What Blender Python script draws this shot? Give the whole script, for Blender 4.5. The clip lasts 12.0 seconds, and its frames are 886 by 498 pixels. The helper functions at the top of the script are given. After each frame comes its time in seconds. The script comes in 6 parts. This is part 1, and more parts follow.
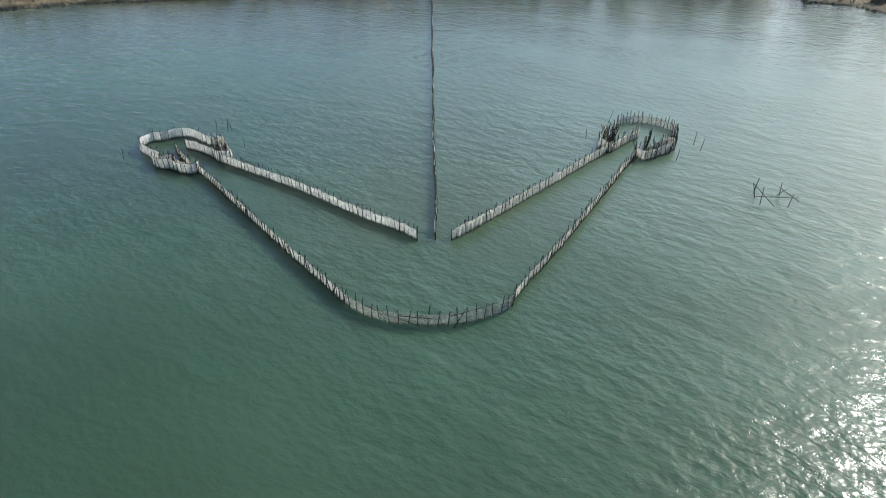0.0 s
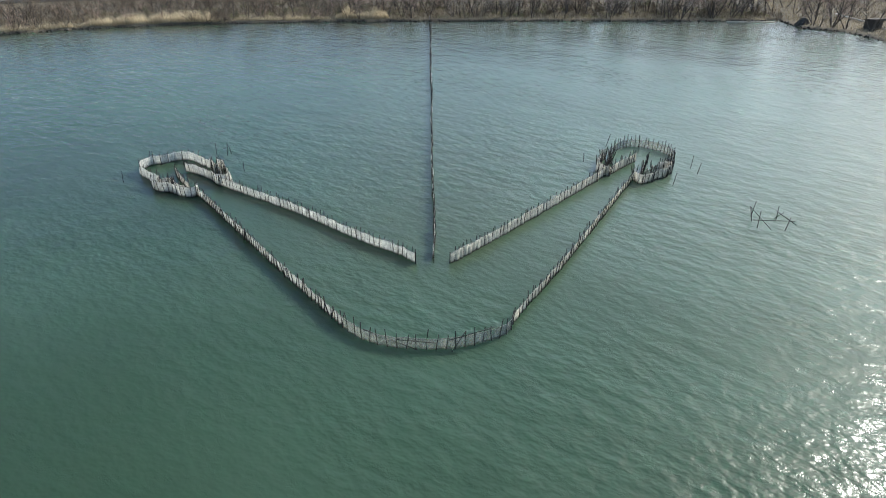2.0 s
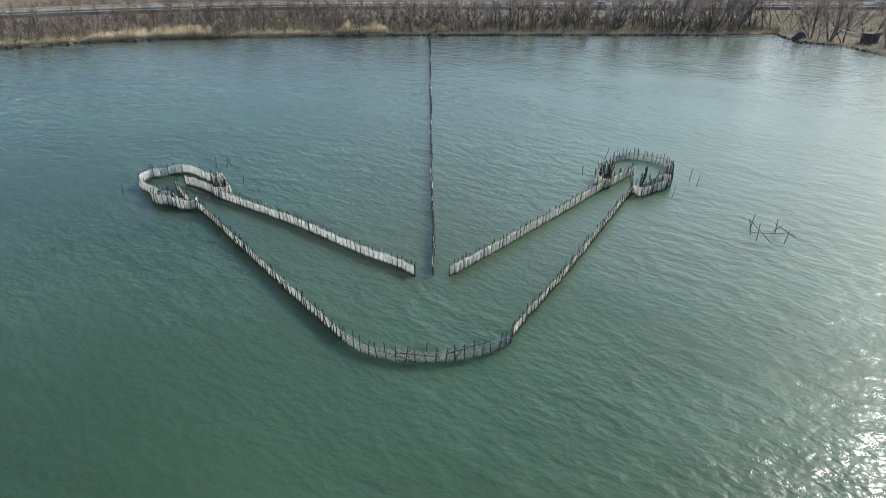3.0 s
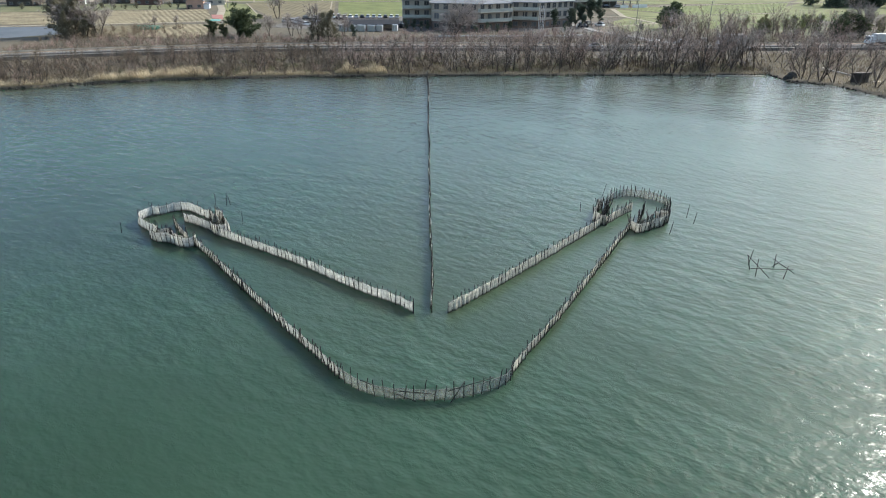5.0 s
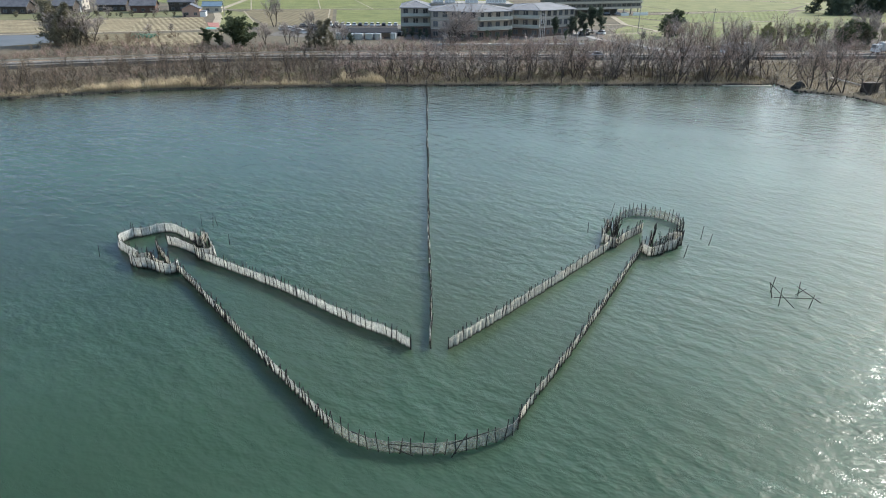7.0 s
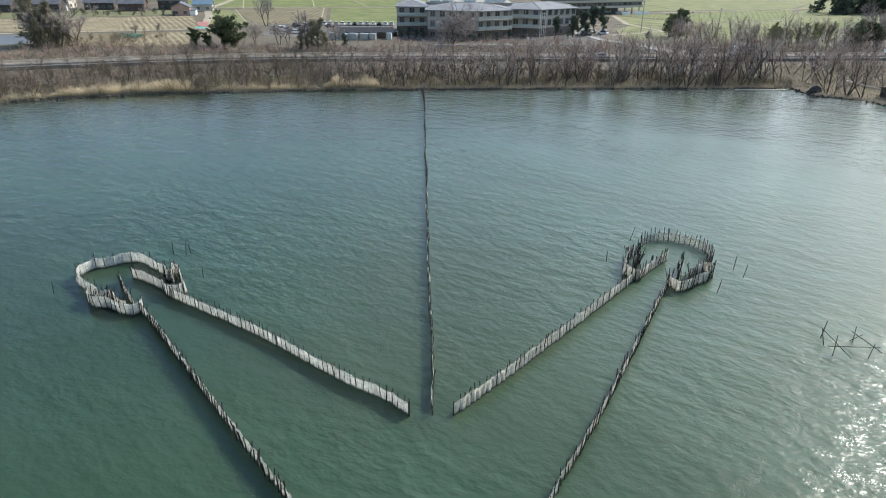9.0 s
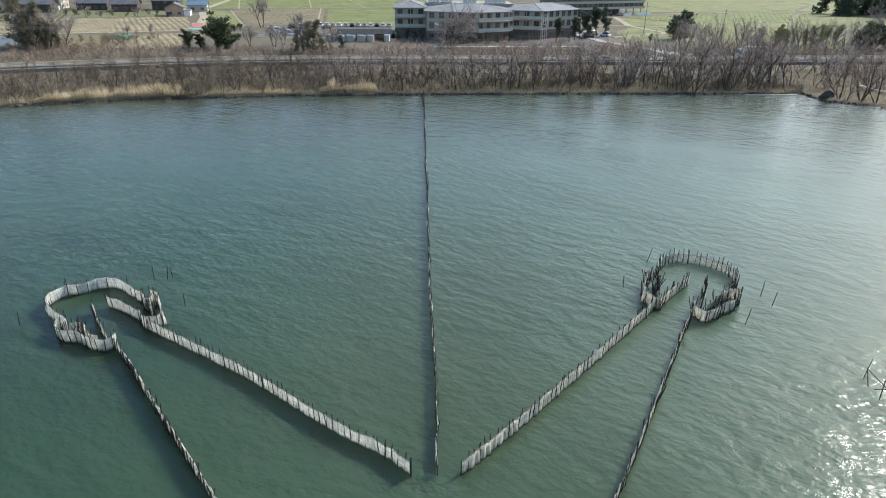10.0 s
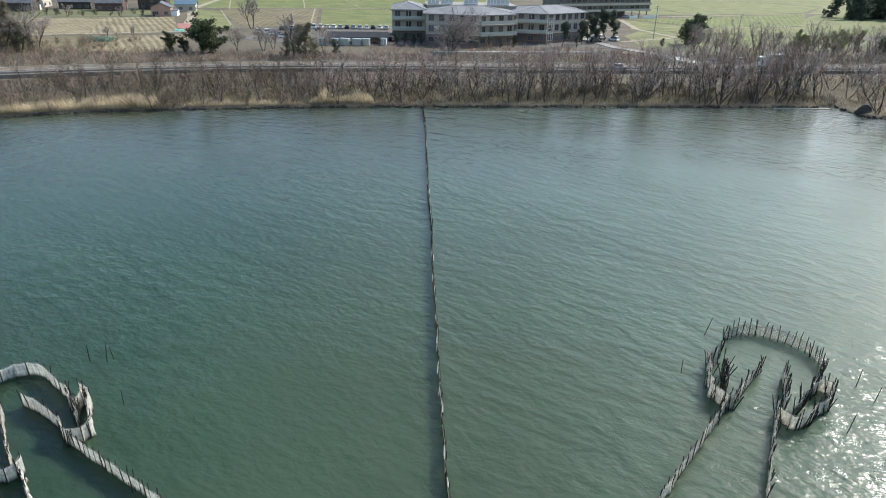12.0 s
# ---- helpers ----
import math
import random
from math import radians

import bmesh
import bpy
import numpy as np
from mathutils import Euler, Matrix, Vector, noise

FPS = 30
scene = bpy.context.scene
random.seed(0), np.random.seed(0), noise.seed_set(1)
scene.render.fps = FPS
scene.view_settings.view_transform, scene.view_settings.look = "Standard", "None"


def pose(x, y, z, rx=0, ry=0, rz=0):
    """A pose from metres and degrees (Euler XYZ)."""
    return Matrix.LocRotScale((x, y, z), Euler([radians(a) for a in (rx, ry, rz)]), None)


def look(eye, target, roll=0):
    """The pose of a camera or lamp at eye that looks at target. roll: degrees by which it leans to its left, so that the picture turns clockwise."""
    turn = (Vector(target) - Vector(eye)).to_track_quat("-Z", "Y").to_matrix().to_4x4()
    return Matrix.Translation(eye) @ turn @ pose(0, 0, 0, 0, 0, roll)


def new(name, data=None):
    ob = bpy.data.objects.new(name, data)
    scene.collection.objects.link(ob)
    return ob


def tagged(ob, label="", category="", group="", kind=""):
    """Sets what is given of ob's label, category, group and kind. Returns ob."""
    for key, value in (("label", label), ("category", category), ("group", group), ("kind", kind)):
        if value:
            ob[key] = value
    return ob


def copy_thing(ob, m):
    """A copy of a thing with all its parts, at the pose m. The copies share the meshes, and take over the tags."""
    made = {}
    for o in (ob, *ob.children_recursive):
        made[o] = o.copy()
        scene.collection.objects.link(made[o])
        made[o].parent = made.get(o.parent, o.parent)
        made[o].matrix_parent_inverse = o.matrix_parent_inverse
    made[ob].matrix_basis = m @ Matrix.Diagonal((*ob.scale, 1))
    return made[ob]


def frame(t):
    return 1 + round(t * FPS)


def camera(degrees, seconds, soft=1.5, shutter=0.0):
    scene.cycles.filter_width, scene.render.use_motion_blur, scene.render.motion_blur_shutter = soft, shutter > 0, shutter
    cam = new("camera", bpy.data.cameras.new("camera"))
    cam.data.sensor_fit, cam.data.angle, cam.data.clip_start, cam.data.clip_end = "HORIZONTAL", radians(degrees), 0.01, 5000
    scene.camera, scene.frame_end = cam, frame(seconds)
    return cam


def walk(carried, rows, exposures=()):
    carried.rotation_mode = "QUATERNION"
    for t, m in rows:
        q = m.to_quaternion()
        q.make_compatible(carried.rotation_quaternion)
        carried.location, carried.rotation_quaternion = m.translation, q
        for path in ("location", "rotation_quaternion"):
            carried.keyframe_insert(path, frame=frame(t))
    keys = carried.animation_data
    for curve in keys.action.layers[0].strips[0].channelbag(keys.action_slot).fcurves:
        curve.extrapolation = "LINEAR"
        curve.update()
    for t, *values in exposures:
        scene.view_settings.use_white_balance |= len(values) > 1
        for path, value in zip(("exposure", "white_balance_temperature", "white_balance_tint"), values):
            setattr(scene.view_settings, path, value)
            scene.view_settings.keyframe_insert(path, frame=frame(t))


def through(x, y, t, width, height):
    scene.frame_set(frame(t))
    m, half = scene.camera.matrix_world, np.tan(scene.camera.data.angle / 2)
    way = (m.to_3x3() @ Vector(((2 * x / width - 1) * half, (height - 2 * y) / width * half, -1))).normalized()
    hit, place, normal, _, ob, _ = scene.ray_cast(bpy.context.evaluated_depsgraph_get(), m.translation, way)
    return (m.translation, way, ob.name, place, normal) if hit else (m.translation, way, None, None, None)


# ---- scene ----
cam = camera(68.9, 12.0, soft=1.05)
PATH = [
    (0, (-0.499, -48.933, 28.883), (-0.458, -47.225, 27.843), 0.6),
    (0.5, (-0.489, -49.009, 28.897), (-0.447, -47.293, 27.872), 0.6),
    (1, (-0.482, -48.961, 28.949), (-0.438, -47.237, 27.937), 0.7),
    (1.5, (-0.493, -48.935, 28.963), (-0.448, -47.201, 27.967), 0.7),
    (2, (-0.497, -48.914, 28.989), (-0.451, -47.171, 28.008), 0.7),
    (2.5, (-0.478, -48.897, 28.992), (-0.432, -47.145, 28.028), 0.6),
    (3, (-0.46, -48.884, 28.98), (-0.413, -47.123, 28.034), 0.7),
    (5, (-0.505, -48.844, 28.848), (-0.452, -47.031, 28.006), 0.6),
    (5.5, (-0.508, -48.606, 28.83), (-0.454, -46.784, 28.006), 0.6),
    (6, (-0.492, -47.719, 28.781), (-0.439, -45.898, 27.956), 0.5),
    (6.5, (-0.389, -46.086, 28.756), (-0.337, -44.264, 27.933), 0.5),
    (7, (-0.45, -44.004, 28.745), (-0.394, -42.183, 27.921), 0.6),
    (9, (-0.752, -35.292, 28.552), (-0.684, -33.474, 27.723), 0.7),
    (9.5, (-0.889, -32.718, 28.537), (-0.817, -30.9, 27.707), 0.7),
    (10, (-1.08, -29.694, 28.518), (-1.005, -27.875, 27.689), 0.8),
    (10.5, (-1.27, -26.637, 28.454), (-1.192, -24.818, 27.625), 0.9),
    (11, (-1.465, -23.329, 28.444), (-1.384, -21.511, 27.614), 0.9),
    (11.5, (-1.696, -19.812, 28.469), (-1.61, -17.994, 27.638), 1.1),
    (12, (-1.859, -15.739, 28.486), (-1.77, -13.922, 27.655), 1.2),
]
walk(cam, [(t, look(eye, aim, roll)) for t, eye, aim, roll in PATH], [(0, 0.53, 6220, 6), (7, 0.48, 6220, 6), (12, 0.48, 6220, 6)])

# ---------------------------------------------------------------- light
SUN_AZ, SUN_EL = 54.0, 38.0          # degrees from +y towards +x, and above the horizon
world = bpy.data.worlds.new("world")
scene.world = world
world.use_nodes = True
wn = world.node_tree.nodes
sky = wn.new("ShaderNodeTexSky")
sky.sky_type = "NISHITA"
sky.sun_disc = False
sky.sun_elevation, sky.sun_rotation = radians(SUN_EL), radians(SUN_AZ)
sky.air_density, sky.dust_density, sky.ozone_density = 1.0, 1.5, 1.0
wn["Background"].inputs["Strength"].default_value = 0.174
world.node_tree.links.new(sky.outputs[0], wn["Background"].inputs["Color"])
sun_data = bpy.data.lights.new("sun", "SUN")
sun_data.energy, sun_data.angle, sun_data.color = 4.0, radians(0.55), (1.0, 0.935, 0.85)
sun = new("sun", sun_data)
a, e = radians(SUN_AZ), radians(SUN_EL)
toward = Vector((math.sin(a) * math.cos(e), math.cos(a) * math.cos(e), math.sin(e)))
sun.matrix_world = look(toward * 300, (0, 0, 0))


# ---------------------------------------------------------------- materials
def material(name, dark, light, scale=1.0, rough=0.8, bump=0.0, fine=12.0, metal=0.0, vary=0.0, stretch=(1, 1, 1), spec=0.3):
    """Two scales of noise between two colours, relief, and a shift of brightness from object to object."""
    m = bpy.data.materials.new(name)
    m.use_nodes = True
    t = m.node_tree
    n, l = t.nodes, t.links
    p = n["Principled BSDF"]
    p.inputs["Roughness"].default_value, p.inputs["Metallic"].default_value = rough, metal
    p.inputs["Specular IOR Level"].default_value = spec
    co = n.new("ShaderNodeTexCoord")
    mp = n.new("ShaderNodeMapping")
    mp.inputs["Scale"].default_value = stretch
    l.new(co.outputs["Object"], mp.inputs["Vector"])
    big, small = n.new("ShaderNodeTexNoise"), n.new("ShaderNodeTexNoise")
    big.inputs["Scale"].default_value, small.inputs["Scale"].default_value = scale, scale * fine
    big.inputs["Detail"].default_value = small.inputs["Detail"].default_value = 4
    l.new(mp.outputs[0], big.inputs["Vector"]), l.new(mp.outputs[0], small.inputs["Vector"])
    mix = n.new("ShaderNodeMix")
    mix.inputs[0].default_value = 0.45
    l.new(big.outputs["Fac"], mix.inputs[2]), l.new(small.outputs["Fac"], mix.inputs[3])
    ramp = n.new("ShaderNodeValToRGB")
    ramp.color_ramp.elements[0].position, ramp.color_ramp.elements[1].position = 0.33, 0.67
    ramp.color_ramp.elements[0].color, ramp.color_ramp.elements[1].color = (*dark, 1), (*light, 1)
    l.new(mix.outputs[0], ramp.inputs[0])
    out = ramp.outputs[0]
    if vary:
        info, hsv, mr = n.new("ShaderNodeObjectInfo"), n.new("ShaderNodeHueSaturation"), n.new("ShaderNodeMapRange")
        mr.inputs["To Min"].default_value, mr.inputs["To Max"].default_value = 1 - vary, 1 + vary
        l.new(info.outputs["Random"], mr.inputs["Value"]), l.new(mr.outputs[0], hsv.inputs["Value"])
        l.new(out, hsv.inputs["Color"])
        out = hsv.outputs[0]
    l.new(out, p.inputs["Base Color"])
    if bump:
        b = n.new("ShaderNodeBump")
        b.inputs["Strength"].default_value, b.inputs["Distance"].default_value = 0.6, bump
        l.new(mix.outputs[0], b.inputs["Height"]), l.new(b.outputs[0], p.inputs["Normal"])
    return m


def furrowed(name, dark, light, width, angle, rough=0.95, soft=(0.3, 0.7), depth=0.8, bent=3.2):
    """A worked field: rows of a given width in metres, broken up by noise."""
    m = material(name, dark, light, 0.12, rough, 0.0, 9.0)
    t = m.node_tree
    n, l = t.nodes, t.links
    p = n["Principled BSDF"]
    old = p.inputs["Base Color"].links[0].from_socket
    co, mp, wave = n.new("ShaderNodeTexCoord"), n.new("ShaderNodeMapping"), n.new("ShaderNodeTexWave")
    mp.inputs["Rotation"].default_value = (0, 0, radians(angle))
    wave.inputs["Scale"].default_value = 0.314 / width
    wave.inputs["Distortion"].default_value, wave.inputs["Detail Scale"].default_value = bent, 0.4
    l.new(co.outputs["Object"], mp.inputs[0]), l.new(mp.outputs[0], wave.inputs["Vector"])
    mix = n.new("ShaderNodeMix")
    mix.data_type, mix.blend_type = "RGBA", "MULTIPLY"
    mix.inputs[0].default_value = depth
    ramp = n.new("ShaderNodeValToRGB")
    ramp.color_ramp.elements[0].position, ramp.color_ramp.elements[1].position = soft
    ramp.color_ramp.elements[0].color = (0.35, 0.33, 0.3, 1)
    l.new(wave.outputs["Color"], ramp.inputs[0])
    l.new(old, mix.inputs[6]), l.new(ramp.outputs[0], mix.inputs[7]), l.new(mix.outputs[2], p.inputs["Base Color"])
    b = n.new("ShaderNodeBump")
    b.inputs["Distance"].default_value = 0.15
    l.new(wave.outputs["Fac"], b.inputs["Height"]), l.new(b.outputs[0], p.inputs["Normal"])
    return m


def water_material():
    m = bpy.data.materials.new("lake_water")
    m.use_nodes = True
    t = m.node_tree
    n, l = t.nodes, t.links
    p = n["Principled BSDF"]
    p.inputs["IOR"].default_value = 1.33
    # light spreads a good way through the silty water
    p.inputs["Subsurface Weight"].default_value = 1.0
    p.inputs["Subsurface Radius"].default_value = (0.7, 1.2, 1.0)
    p.inputs["Subsurface Scale"].default_value = 1.5
    co = n.new("ShaderNodeTexCoord")

    def noise_at(scale, stretch, angle, detail=2.0, rough=0.5):
        mp, tex = n.new("ShaderNodeMapping"), n.new("ShaderNodeTexNoise")
        mp.vector_type = "TEXTURE"
        mp.inputs["Rotation"].default_value = (0, 0, radians(angle))
        mp.inputs["Scale"].default_value = (stretch, 1, 1)
        tex.inputs["Scale"].default_value, tex.inputs["Detail"].default_value = scale, detail
        tex.inputs["Roughness"].default_value = rough
        l.new(co.outputs["Object"], mp.inputs[0]), l.new(mp.outputs[0], tex.inputs["Vector"])
        return tex.outputs["Fac"]

    # silt clouds in green water, lightened to the right to paint in sunward glare
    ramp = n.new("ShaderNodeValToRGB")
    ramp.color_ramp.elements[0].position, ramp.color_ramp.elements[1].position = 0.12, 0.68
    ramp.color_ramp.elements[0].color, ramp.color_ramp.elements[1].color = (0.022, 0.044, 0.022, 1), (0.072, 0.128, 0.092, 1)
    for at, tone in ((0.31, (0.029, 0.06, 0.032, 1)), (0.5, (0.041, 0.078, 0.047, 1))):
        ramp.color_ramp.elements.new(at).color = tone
    xyz, glare_drift, both = n.new("ShaderNodeSeparateXYZ"), n.new("ShaderNodeMapRange"), n.new("ShaderNodeMath")
    glare_drift.interpolation_type = "SMOOTHSTEP"
    glare_drift.inputs["From Min"].default_value, glare_drift.inputs["From Max"].default_value = -26, 28
    glare_drift.inputs["To Min"].default_value, glare_drift.inputs["To Max"].default_value = -0.24, 0.2
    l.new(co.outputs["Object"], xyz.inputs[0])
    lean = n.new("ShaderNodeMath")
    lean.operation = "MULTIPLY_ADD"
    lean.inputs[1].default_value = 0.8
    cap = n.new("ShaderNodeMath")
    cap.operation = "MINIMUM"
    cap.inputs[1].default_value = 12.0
    l.new(xyz.outputs["Y"], cap.inputs[0]), l.new(cap.outputs[0], lean.inputs[0]), l.new(xyz.outputs["X"], lean.inputs[2]), l.new(lean.outputs[0], glare_drift.inputs["Value"])
    # base darkens towards the far shore to offset the reflected sky there
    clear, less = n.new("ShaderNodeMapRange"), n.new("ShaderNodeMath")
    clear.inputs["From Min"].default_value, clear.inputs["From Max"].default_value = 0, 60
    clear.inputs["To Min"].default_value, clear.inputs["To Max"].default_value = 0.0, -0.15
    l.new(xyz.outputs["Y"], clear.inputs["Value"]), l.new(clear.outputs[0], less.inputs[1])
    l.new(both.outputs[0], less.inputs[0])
    l.new(noise_at(0.022, 1.6, -35, 3.0), both.inputs[0]), l.new(glare_drift.outputs[0], both.inputs[1])
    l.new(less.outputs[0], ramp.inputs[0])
    # brown silt stirred up inside the trap and beyond it
    near, side, stir, silt = n.new("ShaderNodeMapRange"), n.new("ShaderNodeMapRange"), n.new("ShaderNodeMath"), n.new("ShaderNodeMix")
    near.interpolation_type = side.interpolation_type = "SMOOTHSTEP"
    near.inputs["From Min"].default_value, near.inputs["From Max"].default_value = -16, 10
    side.inputs["From Min"].default_value, side.inputs["From Max"].default_value = -26, 2
    side.inputs["To Max"].default_value = 0.45
    stir.operation = "MULTIPLY"
    l.new(xyz.outputs["Y"], near.inputs["Value"]), l.new(xyz.outputs["X"], side.inputs["Value"])
    far, both_ways = n.new("ShaderNodeMapRange"), n.new("ShaderNodeMath")
    far.inputs["From Min"].default_value, far.inputs["From Max"].default_value = 25, 85
    far.inputs["To Min"].default_value, far.inputs["To Max"].default_value = 1.0, 0.35
    both_ways.operation = "MULTIPLY"
    l.new(xyz.outputs["Y"], far.inputs["Value"]), l.new(far.outputs[0], both_ways.inputs[0]), l.new(near.outputs[0], both_ways.inputs[1])
    l.new(both_ways.outputs[0], stir.inputs[0]), l.new(side.outputs[0], stir.inputs[1])
    silt.data_type = "RGBA"
    silt.inputs[7].default_value = (0.07, 0.081, 0.046, 1)
    l.new(stir.outputs[0], silt.inputs[0]), l.new(ramp.outputs[0], silt.inputs[6])
    # base colour turns greyer towards the far shore
    shoreward, grey = n.new("ShaderNodeMapRange"), n.new("ShaderNodeMix")
    shoreward.interpolation_type = "SMOOTHSTEP"
    shoreward.inputs["From Min"].default_value, shoreward.inputs["From Max"].default_value = 50, 112
    shoreward.inputs["To Max"].default_value = 0.7
    grey.data_type = "RGBA"
    grey.inputs[7].default_value = (0.055, 0.058, 0.038, 1)
    l.new(xyz.outputs["Y"], shoreward.inputs["Value"]), l.new(shoreward.outputs[0], grey.inputs[0])
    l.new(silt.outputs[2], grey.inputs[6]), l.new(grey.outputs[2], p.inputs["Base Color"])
    # wind waves, ripples and gusts
    gust = n.new("ShaderNodeMapRange")
    gust.inputs["From Min"].default_value, gust.inputs["From Max"].default_value = 0.35, 0.65
    gust.inputs["To Min"].default_value, gust.inputs["To Max"].default_value = 0.55, 1.15
    l.new(noise_at(0.05, 2.5, -35, 3.0), gust.inputs[0])
    # patches where the wind roughens the surface into small steep ripples
    fleck = n.new("ShaderNodeMapRange")
    fleck.inputs["From Min"].default_value, fleck.inputs["From Max"].default_value = 0.46, 0.76
    fleck.inputs["To Min"].default_value = 0.08
    l.new(noise_at(0.9, 1.8, -40, 3.0), fleck.inputs[0])
    # capillary ripples blur the surface, but for small glassy spots
    glassy = n.new("ShaderNodeMapRange")
    glassy.inputs["From Min"].default_value, glassy.inputs["From Max"].default_value = 0.6, 0.74
    glassy.inputs["To Min"].default_value, glassy.inputs["To Max"].default_value = 0.2, 0.085
    l.new(noise_at(8.0, 1.6, -35, 2.0), glassy.inputs[0]), l.new(glassy.outputs[0], p.inputs["Roughness"])
    normal = None
    for scale, stretch, angle, dist, power, mask in ((0.3, 1.9, -28, 0.2, 0.6, gust), (0.85, 1.9, -42, 0.17, 0.85, gust), (2.4, 1.5, -30, 0.066, 0.9, gust), (11.0, 1.3, -40, 0.036, 1.0, fleck)):
        b = n.new("ShaderNodeBump")
        b.inputs["Distance"].default_value = dist
        s = n.new("ShaderNodeMath")
        s.operation = "MULTIPLY"
        s.inputs[1].default_value = power
        l.new(mask.outputs[0], s.inputs[0]), l.new(s.outputs[0], b.inputs["Strength"])
        l.new(noise_at(scale, stretch, angle, 1.0), b.inputs["Height"])
        if normal:
            l.new(normal, b.inputs["Normal"])
        normal = b.outputs[0]
    l.new(normal, p.inputs["Normal"])
    return m


def net_material(name, tone, clear):
    """Fishing net: threads that scatter light both ways, with holes too small to see."""
    m = bpy.data.materials.new(name)
    m.use_nodes = True
    t = m.node_tree
    n, l = t.nodes, t.links
    n.remove(n["Principled BSDF"])
    co, tex, weed = n.new("ShaderNodeTexCoord"), n.new("ShaderNodeTexNoise"), n.new("ShaderNodeTexNoise")
    tex.inputs["Scale"].default_value, weed.inputs["Scale"].default_value = 9.0, 1.3
    mp = n.new("ShaderNodeMapping")
    mp.inputs["Scale"].default_value = (1, 1, 0.2)
    l.new(co.outputs["Object"], mp.inputs[0]), l.new(mp.outputs[0], tex.inputs["Vector"])
    l.new(co.outputs["Object"], weed.inputs["Vector"])
    ramp = n.new("ShaderNodeValToRGB")
    ramp.color_ramp.elements[0].position, ramp.color_ramp.elements[1].position = 0.3, 0.65
    ramp.color_ramp.elements[0].color = (*[c * 0.42 for c in tone], 1)
    ramp.color_ramp.elements[1].color = (*tone, 1)
    mix = n.new("ShaderNodeMix")
    l.new(tex.outputs["Fac"], mix.inputs[2]), l.new(weed.outputs["Fac"], mix.inputs[3])
    mix.inputs[0].default_value = 0.35
    l.new(mix.outputs[0], ramp.inputs[0])
    info, hsv, mr = n.new("ShaderNodeObjectInfo"), n.new("ShaderNodeHueSaturation"), n.new("ShaderNodeMapRange")
    mr.inputs["To Min"].default_value, mr.inputs["To Max"].default_value = 0.9, 1.08
    l.new(info.outputs["Random"], mr.inputs["Value"]), l.new(mr.outputs[0], hsv.inputs["Value"])
    l.new(ramp.outputs[0], hsv.inputs["Color"])
    # sewn seams; a waterline band of algae, darkened for shade and reflection there
    xyz, seam, alga_shade = n.new("ShaderNodeSeparateXYZ"), n.new("ShaderNodeTexWave"), n.new("ShaderNodeMapRange")
    seam.bands_direction = "Z"
    seam.inputs["Scale"].default_value, seam.inputs["Distortion"].default_value = 1.05, 2.5
    l.new(co.outputs["Object"], seam.inputs["Vector"]), l.new(co.outputs["Object"], xyz.inputs[0])
    sr = n.new("ShaderNodeMapRange")
    sr.inputs["From Max"].default_value, sr.inputs["To Min"].default_value = 0.35, 0.84
    l.new(seam.outputs["Fac"], sr.inputs["Value"])
    alga_shade.inputs["From Min"].default_value, alga_shade.inputs["From Max"].default_value = 0.04, 0.27
    alga_shade.inputs["To Min"].default_value, alga_shade.inputs["To Max"].default_value = 0.85, 0.0
    l.new(xyz.outputs["Z"], alga_shade.inputs["Value"])
    worn, stained = n.new("ShaderNodeMix"), n.new("ShaderNodeMix")
    worn.data_type = stained.data_type = "RGBA"
    worn.blend_type = "MULTIPLY"
    worn.inputs[0].default_value = 1.0
    l.new(hsv.outputs[0], worn.inputs[6]), l.new(sr.outputs[0], worn.inputs[7])
    stained.inputs[7].default_value = (0.035, 0.032, 0.02, 1)
    l.new(alga_shade.outputs[0], stained.inputs[0]), l.new(worn.outputs[2], stained.inputs[6])
    d, tr, cl = n.new("ShaderNodeBsdfDiffuse"), n.new("ShaderNodeBsdfTranslucent"), n.new("ShaderNodeBsdfTransparent")
    l.new(stained.outputs[2], d.inputs["Color"]), l.new(stained.outputs[2], tr.inputs["Color"])
    one, two = n.new("ShaderNodeMixShader"), n.new("ShaderNodeMixShader")
    one.inputs[0].default_value = 0.5
    hole = n.new("ShaderNodeMapRange")
    hole.inputs["From Min"].default_value, hole.inputs["From Max"].default_value = 0.3, 0.7
    hole.inputs["To Min"].default_value, hole.inputs["To Max"].default_value = min(1.0, clear * 1.45), clear * 0.55
    l.new(mix.outputs[0], hole.inputs["Value"]), l.new(hole.outputs[0], two.inputs[0])
    l.new(d.outputs[0], one.inputs[1]), l.new(tr.outputs[0], one.inputs[2])
    l.new(one.outputs[0], two.inputs[1]), l.new(cl.outputs[0], two.inputs[2])
    l.new(two.outputs[0], n["Material Output"].inputs["Surface"])
    return m


def blade_material(name, dark, light, scale, vary, through=0.4):
    """Leaves, reeds and straw: thin enough to let some light through."""
    m = material(name, dark, light, scale, 0.8, 0, 10.0, vary=vary)
    t = m.node_tree
    n, l = t.nodes, t.links
    p = n["Principled BSDF"]
    tr, mix = n.new("ShaderNodeBsdfTranslucent"), n.new("ShaderNodeMixShader")
    l.new(p.inputs["Base Color"].links[0].from_socket, tr.inputs["Color"])
    mix.inputs[0].default_value = through
    l.new(p.outputs[0], mix.inputs[1]), l.new(tr.outputs[0], mix.inputs[2])
    l.new(mix.outputs[0], n["Material Output"].inputs["Surface"])
    return m


def glass_material():
    m = material("window_glass", (0.05, 0.055, 0.06), (0.13, 0.135, 0.14), 0.3, 0.1, vary=0.6, spec=0.5)
    return m


